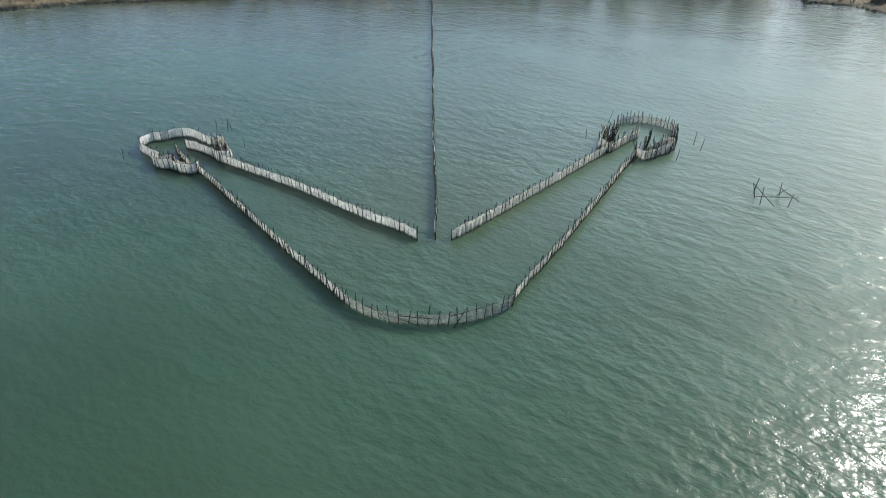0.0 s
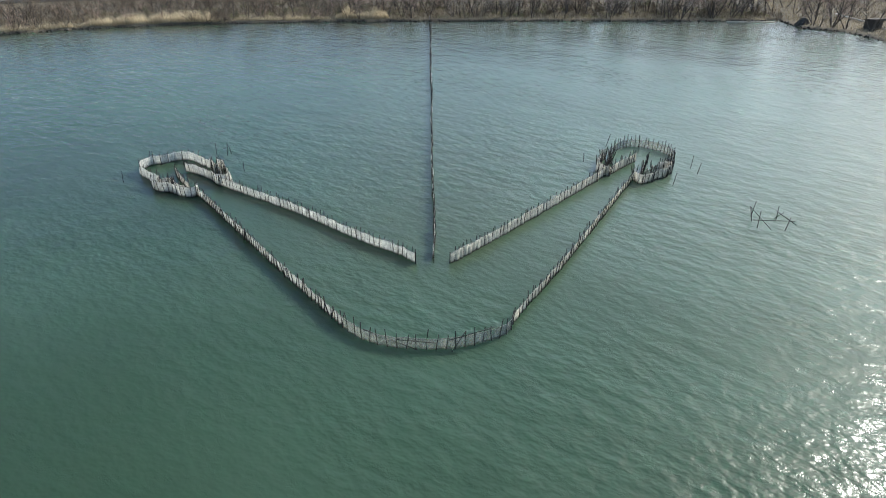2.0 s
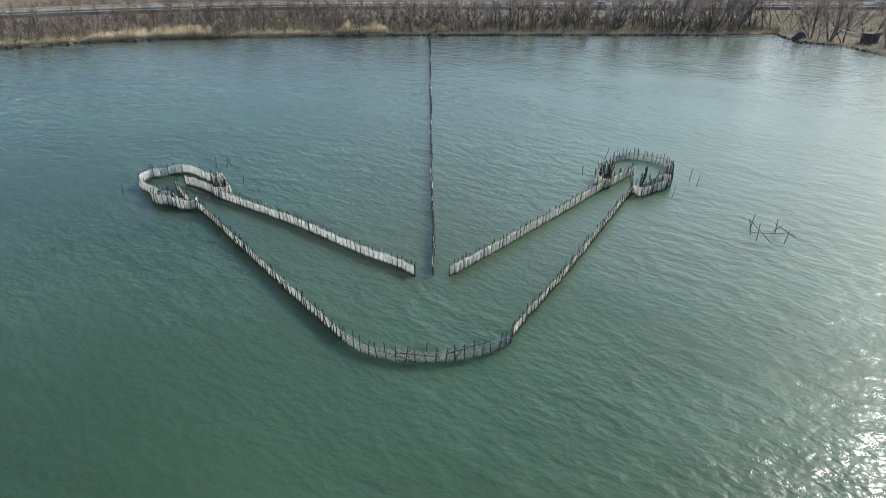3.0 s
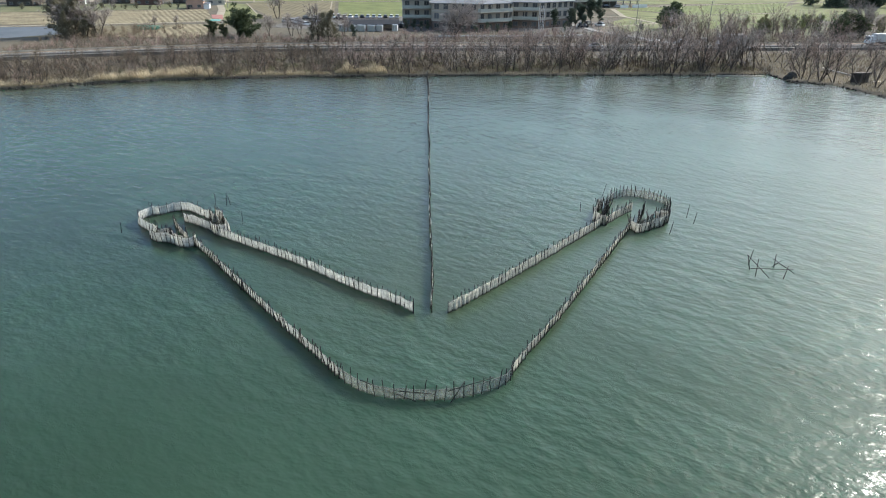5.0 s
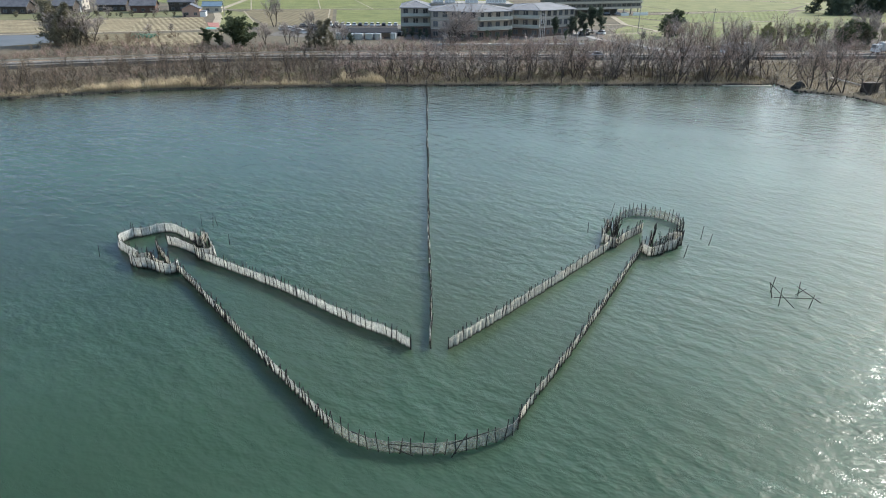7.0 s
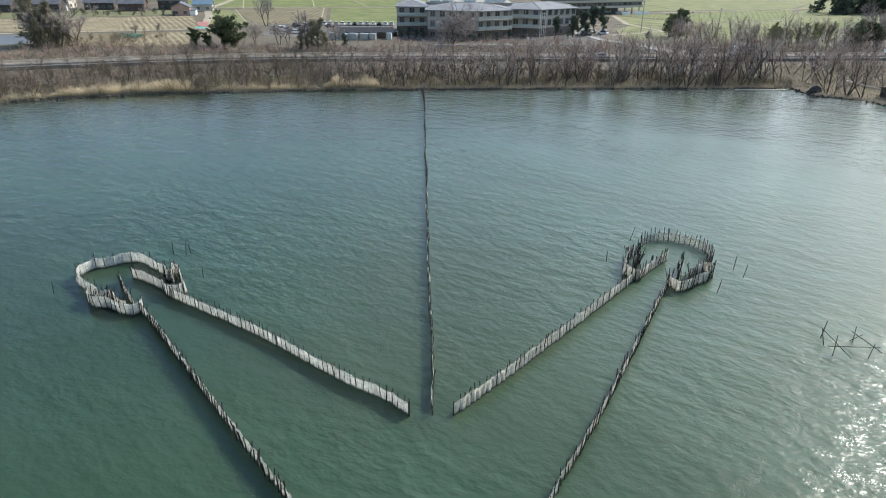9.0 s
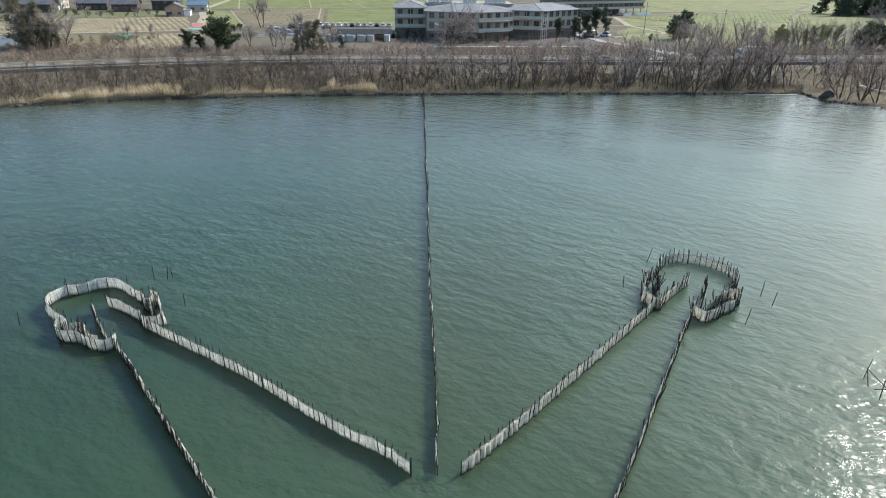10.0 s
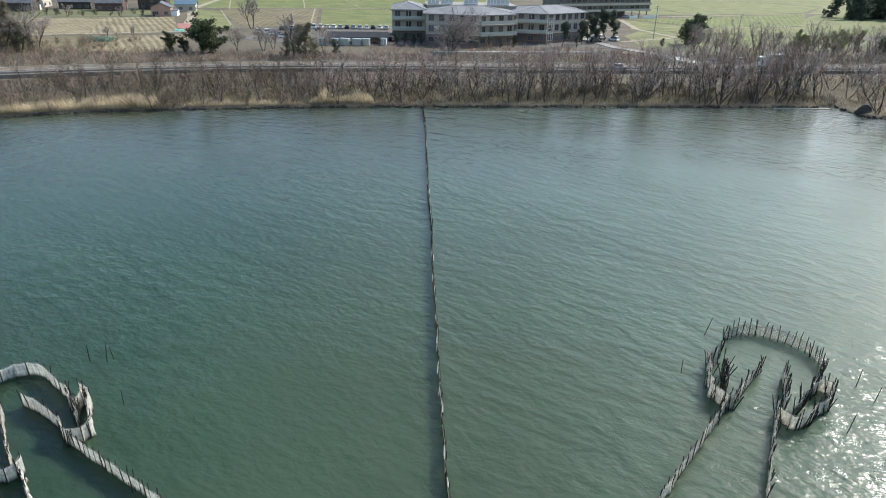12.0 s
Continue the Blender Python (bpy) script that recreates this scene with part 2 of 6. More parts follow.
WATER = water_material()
NET = net_material("pale_net", (0.89, 0.875, 0.8), 0.19)
NET_WORN = net_material("worn_net", (0.84, 0.81, 0.71), 0.26)
NET_TAN = net_material("tan_net", (0.95, 0.89, 0.74), 0.08)
NET_GREY = net_material("grey_net", (0.4, 0.41, 0.36), 0.52)
NET_DARK = net_material("weedy_net", (0.1, 0.1, 0.09), 0.52)
STAKE = material("weathered_stake", (0.009, 0.009, 0.008), (0.036, 0.032, 0.028), 6.0, 0.85, 0.01, 6.0, vary=0.3)
NET_POLE = material("bleached_wood", (0.5, 0.48, 0.43), (0.68, 0.66, 0.6), 3.0, 0.85)
ROPE = material("rope", (0.1, 0.1, 0.09), (0.25, 0.24, 0.2), 8.0, 0.9)
BARK = material("bark", (0.05, 0.04, 0.032), (0.14, 0.115, 0.093), 1.5, 0.9, 0.02, 8.0, vary=0.35)
TWIG = material("twigs", (0.27, 0.192, 0.148), (0.52, 0.39, 0.305), 1.0, 0.9, 0, 8.0, vary=0.3)
TWIG_PALE = material("pale_twigs", (0.34, 0.285, 0.245), (0.6, 0.51, 0.44), 1.0, 0.9, 0, 8.0, vary=0.25)
TWIG_GREY = material("grey_twigs", (0.25, 0.21, 0.185), (0.45, 0.39, 0.35), 1.0, 0.9, 0, 8.0)
TWIG_DARK = material("dark_twigs", (0.12, 0.092, 0.064), (0.26, 0.204, 0.145), 1.0, 0.9, 0, 8.0, vary=0.3)
TWIG_RED = material("reddish_twigs", (0.26, 0.18, 0.146), (0.48, 0.35, 0.29), 1.0, 0.9, 0, 8.0, vary=0.2)
REED = blade_material("dry_reed", (0.38, 0.31, 0.2), (0.7, 0.6, 0.42), 0.5, 0.1, 0.45)
STRAW = blade_material("dry_grass", (0.2, 0.163, 0.102), (0.48, 0.41, 0.28), 0.3, 0.1, 0.4)
LEAF = blade_material("evergreen_leaves", (0.04, 0.058, 0.03), (0.115, 0.14, 0.07), 0.6, 0.25, 0.35)
PINE = blade_material("pine_needles", (0.058, 0.078, 0.056), (0.125, 0.15, 0.105), 0.6, 0.25, 0.3)
CREEPER = blade_material("creeper_leaves", (0.1, 0.094, 0.06), (0.235, 0.215, 0.148), 0.4, 0.2, 0.3)
BAMBOO = blade_material("bamboo_leaves", (0.13, 0.15, 0.06), (0.27, 0.285, 0.13), 0.4, 0.2, 0.4)
BRAMBLE = blade_material("bramble", (0.09, 0.071, 0.05), (0.23, 0.183, 0.134), 0.25, 0.1, 0.25)
ROCK = material("wet_rock", (0.015, 0.015, 0.013), (0.09, 0.08, 0.065), 1.2, 0.7, 0.05, 6.0)
ASPHALT = material("asphalt", (0.12, 0.11, 0.096), (0.19, 0.176, 0.156), 0.25, 0.95, 0.005, 30.0, spec=0.08)
CONCRETE = material("concrete", (0.2, 0.19, 0.17), (0.38, 0.36, 0.33), 0.6, 0.9, 0.01, 8.0)
DARK_WALL = material("stained_concrete", (0.1, 0.09, 0.08), (0.24, 0.22, 0.195), 0.5, 0.9, 0.02, 8.0)
PALE_CONCRETE = material("pale_concrete", (0.45, 0.43, 0.39), (0.62, 0.6, 0.56), 0.5, 0.9, 0.01, 8.0)
PAINT = material("road_paint", (0.55, 0.55, 0.52), (0.78, 0.78, 0.75), 1.5, 0.8)
STEEL = material("galvanised_steel", (0.17, 0.16, 0.143), (0.28, 0.265, 0.24), 1.0, 0.7, metal=0.1)
RAIL_PALE = material("bleached_rail", (0.52, 0.46, 0.37), (0.7, 0.63, 0.52), 1.0, 0.7)
WALL_GREY = material("grey_render", (0.33, 0.292, 0.24), (0.43, 0.388, 0.325), 0.25, 0.9, 0.004, 12.0)
WALL_BROWN = material("brown_tile_base", (0.15, 0.11, 0.09), (0.23, 0.175, 0.145), 0.4, 0.85, 0.004, 12.0)
WALL_PALE = material("pale_render", (0.4, 0.365, 0.3), (0.52, 0.48, 0.41), 0.25, 0.9, 0.004, 12.0)
WALL_PINK = material("salmon_siding", (0.36, 0.235, 0.18), (0.47, 0.32, 0.25), 0.4, 0.85)
WALL_WOOD = material("charred_boards", (0.03, 0.027, 0.025), (0.11, 0.09, 0.075), 0.6, 0.85, 0.02, 8.0, stretch=(4, 4, 0.5))
WALL_RED = material("red_brown_boards", (0.085, 0.052, 0.042), (0.15, 0.092, 0.075), 0.6, 0.85)
ROOF_GREY = material("grey_metal_roof", (0.15, 0.15, 0.152), (0.25, 0.25, 0.25), 0.3, 0.6, 0.005, 9.0)
ROOF_TILE = material("dark_roof_tiles", (0.07, 0.072, 0.078), (0.17, 0.17, 0.18), 0.5, 0.5, 0.02, 9.0)
ROOF_BLUE = material("blue_metal_roof", (0.1, 0.16, 0.22), (0.17, 0.24, 0.3), 0.4, 0.5)
WHITE = material("white_paint", (0.68, 0.68, 0.67), (0.82, 0.82, 0.8), 0.5, 0.5, 0, 10.0)
DUSTY_WHITE = material("dusty_white_paint", (0.4, 0.39, 0.37), (0.56, 0.55, 0.52), 0.4, 0.6, 0, 6.0)
SILVER = material("silver_paint", (0.4, 0.41, 0.42), (0.55, 0.56, 0.57), 0.5, 0.35, metal=0.4)
BLACK = material("dark_paint", (0.012, 0.013, 0.016), (0.03, 0.032, 0.036), 0.5, 0.35)
RUBBER = material("tyre_rubber", (0.012, 0.012, 0.012), (0.03, 0.03, 0.03), 3.0, 0.9)
GLASS = glass_material()
SCHOOL_WALL = material("dark_school_render", (0.13, 0.12, 0.105), (0.21, 0.195, 0.175), 0.3, 0.9, 0.004, 12.0)
SASH = material("bronze_sash", (0.2, 0.19, 0.17), (0.3, 0.285, 0.26), 0.5, 0.6, metal=0.2)
RAILING = material("balcony_panel", (0.38, 0.39, 0.335), (0.48, 0.485, 0.42), 0.4, 0.5)
GREEN_NET = blade_material("green_net", (0.07, 0.19, 0.135), (0.15, 0.33, 0.24), 0.6, 0.1, 0.4)
MEADOW = material("rough_meadow", (0.085, 0.095, 0.04), (0.19, 0.18, 0.09), 0.12, 0.95, 0.05, 10.0)
SHED_ROOF = material("dark_sheet_roof", (0.032, 0.034, 0.038), (0.058, 0.06, 0.066), 0.4, 0.9, spec=0.08)
SOIL = material("bare_soil", (0.13, 0.095, 0.06), (0.27, 0.2, 0.13), 0.25, 0.95, 0.05, 8.0)
GREEN = furrowed("green_paddy", (0.085, 0.11, 0.03), (0.22, 0.23, 0.08), 2.6, 24, depth=0.2)
GREEN_FAR = furrowed("green_paddy_two", (0.11, 0.126, 0.045), (0.25, 0.245, 0.105), 6.5, 60, depth=0.14)
STUBBLE = furrowed("stubble", (0.11, 0.092, 0.048), (0.25, 0.205, 0.12), 3.0, 2, depth=0.25)
PLOUGHED = furrowed("ploughed_soil", (0.13, 0.105, 0.06), (0.36, 0.3, 0.18), 2.4, 1, depth=0.36, soft=(0.15, 0.6), bent=2.2)
PLOUGHED_FAN = furrowed("ploughed_soil_two", (0.13, 0.105, 0.06), (0.36, 0.3, 0.18), 2.3, -25, depth=0.36, soft=(0.15, 0.6), bent=2.2)
WET_SOIL = material("wet_paddy", (0.05, 0.048, 0.045), (0.12, 0.115, 0.108), 0.12, 0.45, 0.02, 9.0, spec=0.5)
PATH_DIRT = material("pale_track", (0.24, 0.2, 0.14), (0.4, 0.35, 0.26), 0.3, 0.95, 0, 8.0)
RED_PAVE = material("red_paving", (0.3, 0.12, 0.1), (0.4, 0.2, 0.16), 0.6, 0.9)
TEAL_PAVE = material("teal_sheet", (0.08, 0.3, 0.26), (0.14, 0.42, 0.36), 0.6, 0.8)
LAND = material("rough_land", (0.065, 0.055, 0.037), (0.165, 0.138, 0.094), 0.05, 0.95, 0.1, 14.0)
# mud coloured extra dark, with the shade of the undercut bank painted in
SHADED_MUD = material("shaded_shore_mud", (0.02, 0.018, 0.013), (0.06, 0.05, 0.035), 0.4, 0.8, 0.05, 8.0)


# ---------------------------------------------------------------- building blocks
class Shape:
    """Collects vertices and faces for one mesh."""

    def __init__(self):
        self.v, self.f = [], []

    def tube(self, p, q, r0, r1, sides=5, cap=False):
        p, q = Vector(p), Vector(q)
        d = (q - p).normalized()
        u = d.orthogonal().normalized()
        w = d.cross(u)
        k = len(self.v)
        ring = [(math.cos(2 * math.pi * i / sides), math.sin(2 * math.pi * i / sides)) for i in range(sides)]
        self.v += [p + (u * c + w * s) * r0 for c, s in ring]
        if r1 <= 0.0005:
            self.v.append(q)
            self.f += [(k + i, k + (i + 1) % sides, k + sides) for i in range(sides)]
            return
        self.v += [q + (u * c + w * s) * r1 for c, s in ring]
        self.f += [(k + i, k + (i + 1) % sides, k + sides + (i + 1) % sides, k + sides + i) for i in range(sides)]
        if cap:
            self.f += [tuple(range(k + sides, k + 2 * sides)), tuple(range(k + sides - 1, k - 1, -1))]

    def box(self, x0, y0, z0, x1, y1, z1):
        k = len(self.v)
        self.v += [Vector(c) for c in ((x0, y0, z0), (x1, y0, z0), (x1, y1, z0), (x0, y1, z0), (x0, y0, z1), (x1, y0, z1), (x1, y1, z1), (x0, y1, z1))]
        self.f += [tuple(k + i for i in q) for q in ((3, 2, 1, 0), (4, 5, 6, 7), (0, 1, 5, 4), (1, 2, 6, 5), (2, 3, 7, 6), (3, 0, 4, 7))]

    def slab(self, a, b, thick, z0, z1):
        """An upright plate along the ground line a-b, thick to both sides."""
        a, b = Vector((*a, 0)), Vector((*b, 0))
        s = (b - a).normalized().cross(Vector((0, 0, 1))) * thick / 2
        self.prism([a + s, b + s, b - s, a - s], z0, z1)

    def prism(self, ring, z0, z1):
        k, n = len(self.v), len(ring)
        self.v += [Vector((p[0], p[1], z0)) for p in ring] + [Vector((p[0], p[1], z1)) for p in ring]
        area = sum(ring[i][0] * ring[(i + 1) % n][1] - ring[(i + 1) % n][0] * ring[i][1] for i in range(n))
        side = [(k + i, k + (i + 1) % n, k + n + (i + 1) % n, k + n + i) for i in range(n)]
        top, low = tuple(range(k + n, k + 2 * n)), tuple(range(k + n - 1, k - 1, -1))
        self.f += side + [top, low] if area > 0 else [q[::-1] for q in side + [top, low]]

    def leaf(self, p, size, flat=0.0):
        n = Vector((random.gauss(0, 1), random.gauss(0, 1), random.gauss(0, 1) + flat)).normalized()
        u = n.orthogonal().normalized()
        u = (Matrix.Rotation(random.uniform(0, 6.283), 3, n) @ u) * size
        w = n.cross(u) * 0.55
        k = len(self.v)
        self.v += [p - u, p + w, p + u, p - w]
        self.f.append((k, k + 1, k + 2, k + 3))

    def mesh(self, name, mat, smooth=False):
        me = bpy.data.meshes.new(name)
        me.from_pydata([tuple(v) for v in self.v], [], self.f)
        me.materials.append(mat)
        if smooth:
            me.polygons.foreach_set("use_smooth", [True] * len(me.polygons))
        me.update()
        return me


def part(name, shape, mat, parent, label="", smooth=False):
    me = shape if isinstance(shape, bpy.types.Mesh) else shape.mesh(name, mat, smooth)
    ob = new(name, me)
    ob.parent = parent
    if label:
        ob["label"] = label
    return ob


def thing(name, at, label, category, group="", kind=""):
    ob = new(name)
    ob.empty_display_size = 0.3
    ob.matrix_basis = at if isinstance(at, Matrix) else Matrix.Translation(at)
    return tagged(ob, label, category, group, kind)


def structure(name, shape, mat, label, category, smooth=False, kind="structure"):
    return tagged(new(name, shape.mesh(name, mat, smooth)), label, category, "", kind)


# ---------------------------------------------------------------- the lie of the land
SHORE = [(-900, -500), (-400, -60), (-180, 52), (-120, 82), (-94, 96), (-79, 103.0), (-62, 108.6), (-42, 112.4), (-22, 114.6), (0, 116.1), (35, 117.8),
         (70, 119), (83, 119.2), (86, 121.5), (89, 121), (88.6, 116), (89.6, 110.5), (93, 108.7), (97, 106.2), (99.4, 101), (101, 91), (106, 80), (130, 55), (200, 0), (420, -120), (900, -500)]
ROAD = [(-420, 21.6), (-200, 98.6), (-150, 118.6), (-115, 133.1), (-99, 139.6), (-82, 144.9), (-64, 149.8), (-46, 153.6), (-22, 156.6), (6, 157.9), (33, 158.4), (51, 158.9), (87, 160.8), (133, 164.6), (220, 172.6), (480, 201.6)]
ROAD_Z, ROAD_W = 1.7, 8.4
LAND_Z = 1.0


def line_distance(px, py, line):
    """Distance to a polyline, and the side of its nearest piece (positive: left of its run)."""
    best, side = np.full(np.shape(px), 1e9), np.zeros(np.shape(px))
    for (ax, ay), (bx, by) in zip(line, line[1:]):
        dx, dy = bx - ax, by - ay
        s = np.clip(((px - ax) * dx + (py - ay) * dy) / (dx * dx + dy * dy), 0, 1)
        d = np.hypot(px - ax - s * dx, py - ay - s * dy)
        turn = dx * (py - ay) - dy * (px - ax)
        near = d < best - 1e-6
        best, side = np.where(near, d, best), np.where(near, np.sign(turn), side)
    return best, side


def ground_height(px, py):
    d, side = line_distance(px, py, SHORE)
    inland = d * side
    wob = 0.35 * np.sin(px * 0.9 + 1.7 * np.sin(px * 0.31)) + 0.25 * np.sin(px * 2.3 + py)
    inland = inland + wob * 0.6
    bank = np.interp(inland, [-40, -6, -0.4, 0.25, 0.9, 6, 18, 30], [-3, -1.6, -0.35, 0.1, 0.42, 0.6, 0.85, LAND_Z])
    bump = 0.08 * np.sin(px * 0.7 + 0.3 * py) * np.sin(py * 0.5 - 0.2 * px) * np.clip(inland / 3, 0, 1) * np.clip((34 - inland) / 6, 0, 1)
    return bank + bump


TABLE_X, TABLE_Y = np.arange(-140, 300, 0.5), np.arange(70, 400, 0.5)
TABLE = ground_height(*np.meshgrid(TABLE_X, TABLE_Y)).tolist()


def height_at(x, y):
    """The ground's height, from a table of half-metre steps."""
    u, v = (x + 140) * 2, (y - 70) * 2
    if not (0 <= u < len(TABLE_X) - 1 and 0 <= v < len(TABLE_Y) - 1):
        return LAND_Z
    i, j = int(u), int(v)
    u, v = u - i, v - j
    low, high = TABLE[j], TABLE[j + 1]
    return (low[i] * (1 - u) + low[i + 1] * u) * (1 - v) + (high[i] * (1 - u) + high[i + 1] * u) * v


def spread(*stops):
    """Grid lines: (start, step) pairs up to a last stop."""
    out = []
    for (a, step), b in zip(stops, [s[0] for s in stops[1:]]):
        out += list(np.arange(a, b - 1e-6, step))
    return np.array(out + [stops[-1][0]])


def sheet(name, xs, ys, zfun, mat, label, category, smooth=True):
    gx, gy = np.meshgrid(xs, ys)
    gz = zfun(gx, gy)
    me = bpy.data.meshes.new(name)
    nx, ny = len(xs), len(ys)
    idx = np.arange(nx * ny).reshape(ny, nx)
    quads = np.stack([idx[:-1, :-1], idx[:-1, 1:], idx[1:, 1:], idx[1:, :-1]], -1).reshape(-1, 4)
    me.from_pydata(np.stack([gx, gy, gz], -1).reshape(-1, 3).tolist(), [], quads.tolist())
    me.materials.append(mat)
    if smooth:
        me.polygons.foreach_set("use_smooth", [True] * len(me.polygons))
    return tagged(new(name, me), label, category, "", "structure")


ground = sheet("ground", spread((-3000, 250), (-500, 40), (-140, 1.2), (140, 40), (500, 250), (3000, 250)),
               spread((-1500, 250), (-500, 60), (-20, 12), (76, 0.6), (136, 6), (220, 60), (700, 300), (3400, 300)),
               ground_height, LAND, "dry brown and green winter land sloping to a muddy lake shore", "ground")
ground.data.materials.append(SHADED_MUD)
zs = np.empty(len(ground.data.vertices) * 3)
ground.data.vertices.foreach_get("co", zs)
zs = zs.reshape(-1, 3)[:, 2]
ground.data.polygons.foreach_set("material_index", [1 if max(zs[i] for i in p.vertices) < 0.34 else 0 for p in ground.data.polygons])


def waves(px, py):
    a = radians(-46)
    along, across = px * math.cos(a) + py * math.sin(a), -px * math.sin(a) + py * math.cos(a)
    w = 0.006 * np.sin(across * 2.1 + 1.4 * np.sin(along * 0.33) + 0.8 * np.sin(px * 0.11))
    w = w + 0.005 * np.sin(across * 3.6 + along * 0.5 + 1.9 * np.sin(along * 0.21 + py * 0.13) + 2)
    w = w + 0.005 * np.sin(across * 1.2 - along * 0.35 + 1.1 * np.sin(py * 0.17))
    return w


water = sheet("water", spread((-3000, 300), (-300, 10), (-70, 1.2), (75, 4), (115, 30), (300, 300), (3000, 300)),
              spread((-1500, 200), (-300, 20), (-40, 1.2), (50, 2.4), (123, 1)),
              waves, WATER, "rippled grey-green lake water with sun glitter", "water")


# ---------------------------------------------------------------- the fish trap
def stake_mesh(seed):
    rnd = random.Random(seed)
    s = Shape()
    p, r = Vector((0, 0, -0.9)), 0.04
    for z in (0.0, 0.55, 1.0):
        q = Vector((rnd.uniform(-0.025, 0.025), rnd.uniform(-0.025, 0.025), z))
        s.tube(p, q, r, r * 0.93, 6, cap=z == 1.0)
        p, r = q, r * 0.93
    return s.mesh("stake", STAKE, True)


STAKES = [stake_mesh(i) for i in range(5)]


def resample(points, step):
    """Even steps along a polyline, ends kept."""
    pts = [Vector(p) for p in points]
    lengths = [(b - a).length for a, b in zip(pts, pts[1:])]
    count = max(1, round(sum(lengths) / step))
    out = []
    for i in range(count + 1):
        want, k = sum(lengths) * i / count, 0
        while k < len(lengths) - 1 and want > lengths[k]:
            want -= lengths[k]
            k += 1
        out.append(pts[k].lerp(pts[k + 1], min(1, want / lengths[k])))
    return out


def smooth_line(points, rounds=2):
    pts = [Vector(p) for p in points]
    for _ in range(rounds):
        cut = [pts[0]]
        for a, b in zip(pts, pts[1:]):
            cut += [a.lerp(b, 0.25), a.lerp(b, 0.75)]
        pts = cut + [pts[-1]]
    return pts


def net_panel(a, b, top_a, top_b, belly, rnd, front=False):
    """One bay of net between two stakes: hangs in soft folds, sags a little at its top, reaches below the water."""
    s = Shape()
    d = b - a
    side = Vector((d.y, -d.x)).normalized()
    hang = (0.04 if side.y > 0 else -0.04) * (-0.1 if front else 1)
    cols, rows = 5, (-0.5, 0.0, 0.35, 0.75, 1.0)
    folds = [rnd.uniform(-0.065, 0.065) * (0.45 if front else 1) for _ in range(cols + 1)]
    for face in (0.008, -0.008):
        for r in rows:
            for c in range(cols + 1):
                u = c / cols
                swell = math.sin(math.pi * u)
                off = belly * swell * (1.1 - abs(r)) * (1 if front or side.y > 0 else -1) + folds[c] * swell + hang + face
                z = (top_a * (1 - u) + top_b * u) * max(r, 0) + min(r, 0) - (0.07 * swell + 0.03 * rnd.random()) * max(r, 0)
                p = a + d * u + side * off
                s.v.append(Vector((p.x, p.y, z)))
    w, half = cols + 1, (cols + 1) * len(rows)
    for r in range(len(rows) - 1):
        for c in range(cols):
            k = r * w + c
            s.f += [(k, k + 1, k + w + 1, k + w), (half + k + w, half + k + w + 1, half + k + 1, half + k)]
    for c in range(cols):
        k = (len(rows) - 1) * w + c
        s.f.append((k, k + 1, half + k + 1, half + k))
    return s


def net_fence(points, label, step=0.62, top=1.05, reach=1.42, net=NET, seed=1, rounds=1, lean=3.0, belly=0.05, wander=0.02, group="fish trap fences", bundles=0.0, pale=0.0, front=False, thick=1.0, ties=False):
    """Stakes driven into the lake bed with a net strung along them."""
    rnd = random.Random(seed)
    nodes = resample(smooth_line(points, rounds) if rounds else points, step)
    nodes = [p + Vector((rnd.gauss(0, wander), rnd.gauss(0, wander))) for p in nodes]
    base = nodes[0]
    fence = thing("net_fence", (base.x, base.y, 0), label, "fish trap fence", group)
    tops = [top * rnd.uniform(0.93, 1.06) for _ in nodes]
    for p in nodes:
        q = p - base
        many = 2 if rnd.random() < bundles else 1
        for k in range(many):
            ob = part("stake", STAKES[rnd.randrange(5)], STAKE, fence)
            ob.matrix_basis = pose(q.x + k * rnd.uniform(-0.12, 0.12), q.y + k * rnd.uniform(-0.12, 0.12), 0, rnd.gauss(0, lean), rnd.gauss(0, lean), rnd.uniform(0, 360)) @ Matrix.Diagonal((thick, thick, reach * rnd.uniform(0.86, 1.16), 1))
    for i in range(len(nodes) - 1):
        panel = net_panel(nodes[i] - base, nodes[i + 1] - base, tops[i], tops[i + 1], belly * rnd.uniform(0.2, 1.6), rnd, front)
        part("net_panel", panel, NET if net is NET_DARK and pale and rnd.random() < pale else net, fence, smooth=True)
    rope = Shape()
    for i in range(len(nodes) - 1):
        p, q = nodes[i] - base, nodes[i + 1] - base
        rope.tube((p.x, p.y, tops[i]), (q.x, q.y, tops[i + 1]), 0.02, 0.02, 4)
    part("head_rope", rope, ROPE, fence)
    if ties:
        tie = Shape()
        for i in range(len(nodes) - 1):
            p, q = nodes[i] - base, nodes[i + 1] - base
            s = Vector((q.y - p.y, p.x - q.x)).normalized()
            s *= (0.13 if front else 0.075) * (1 if s.y < 0 else -1)
            tie.tube((p.x + s.x, p.y + s.y, tops[i] * 0.55), (q.x + s.x, q.y + s.y, tops[i + 1] * 0.52), 0.009, 0.009, 3)
        part("tie_rope", tie, STAKE, fence)
    return fence


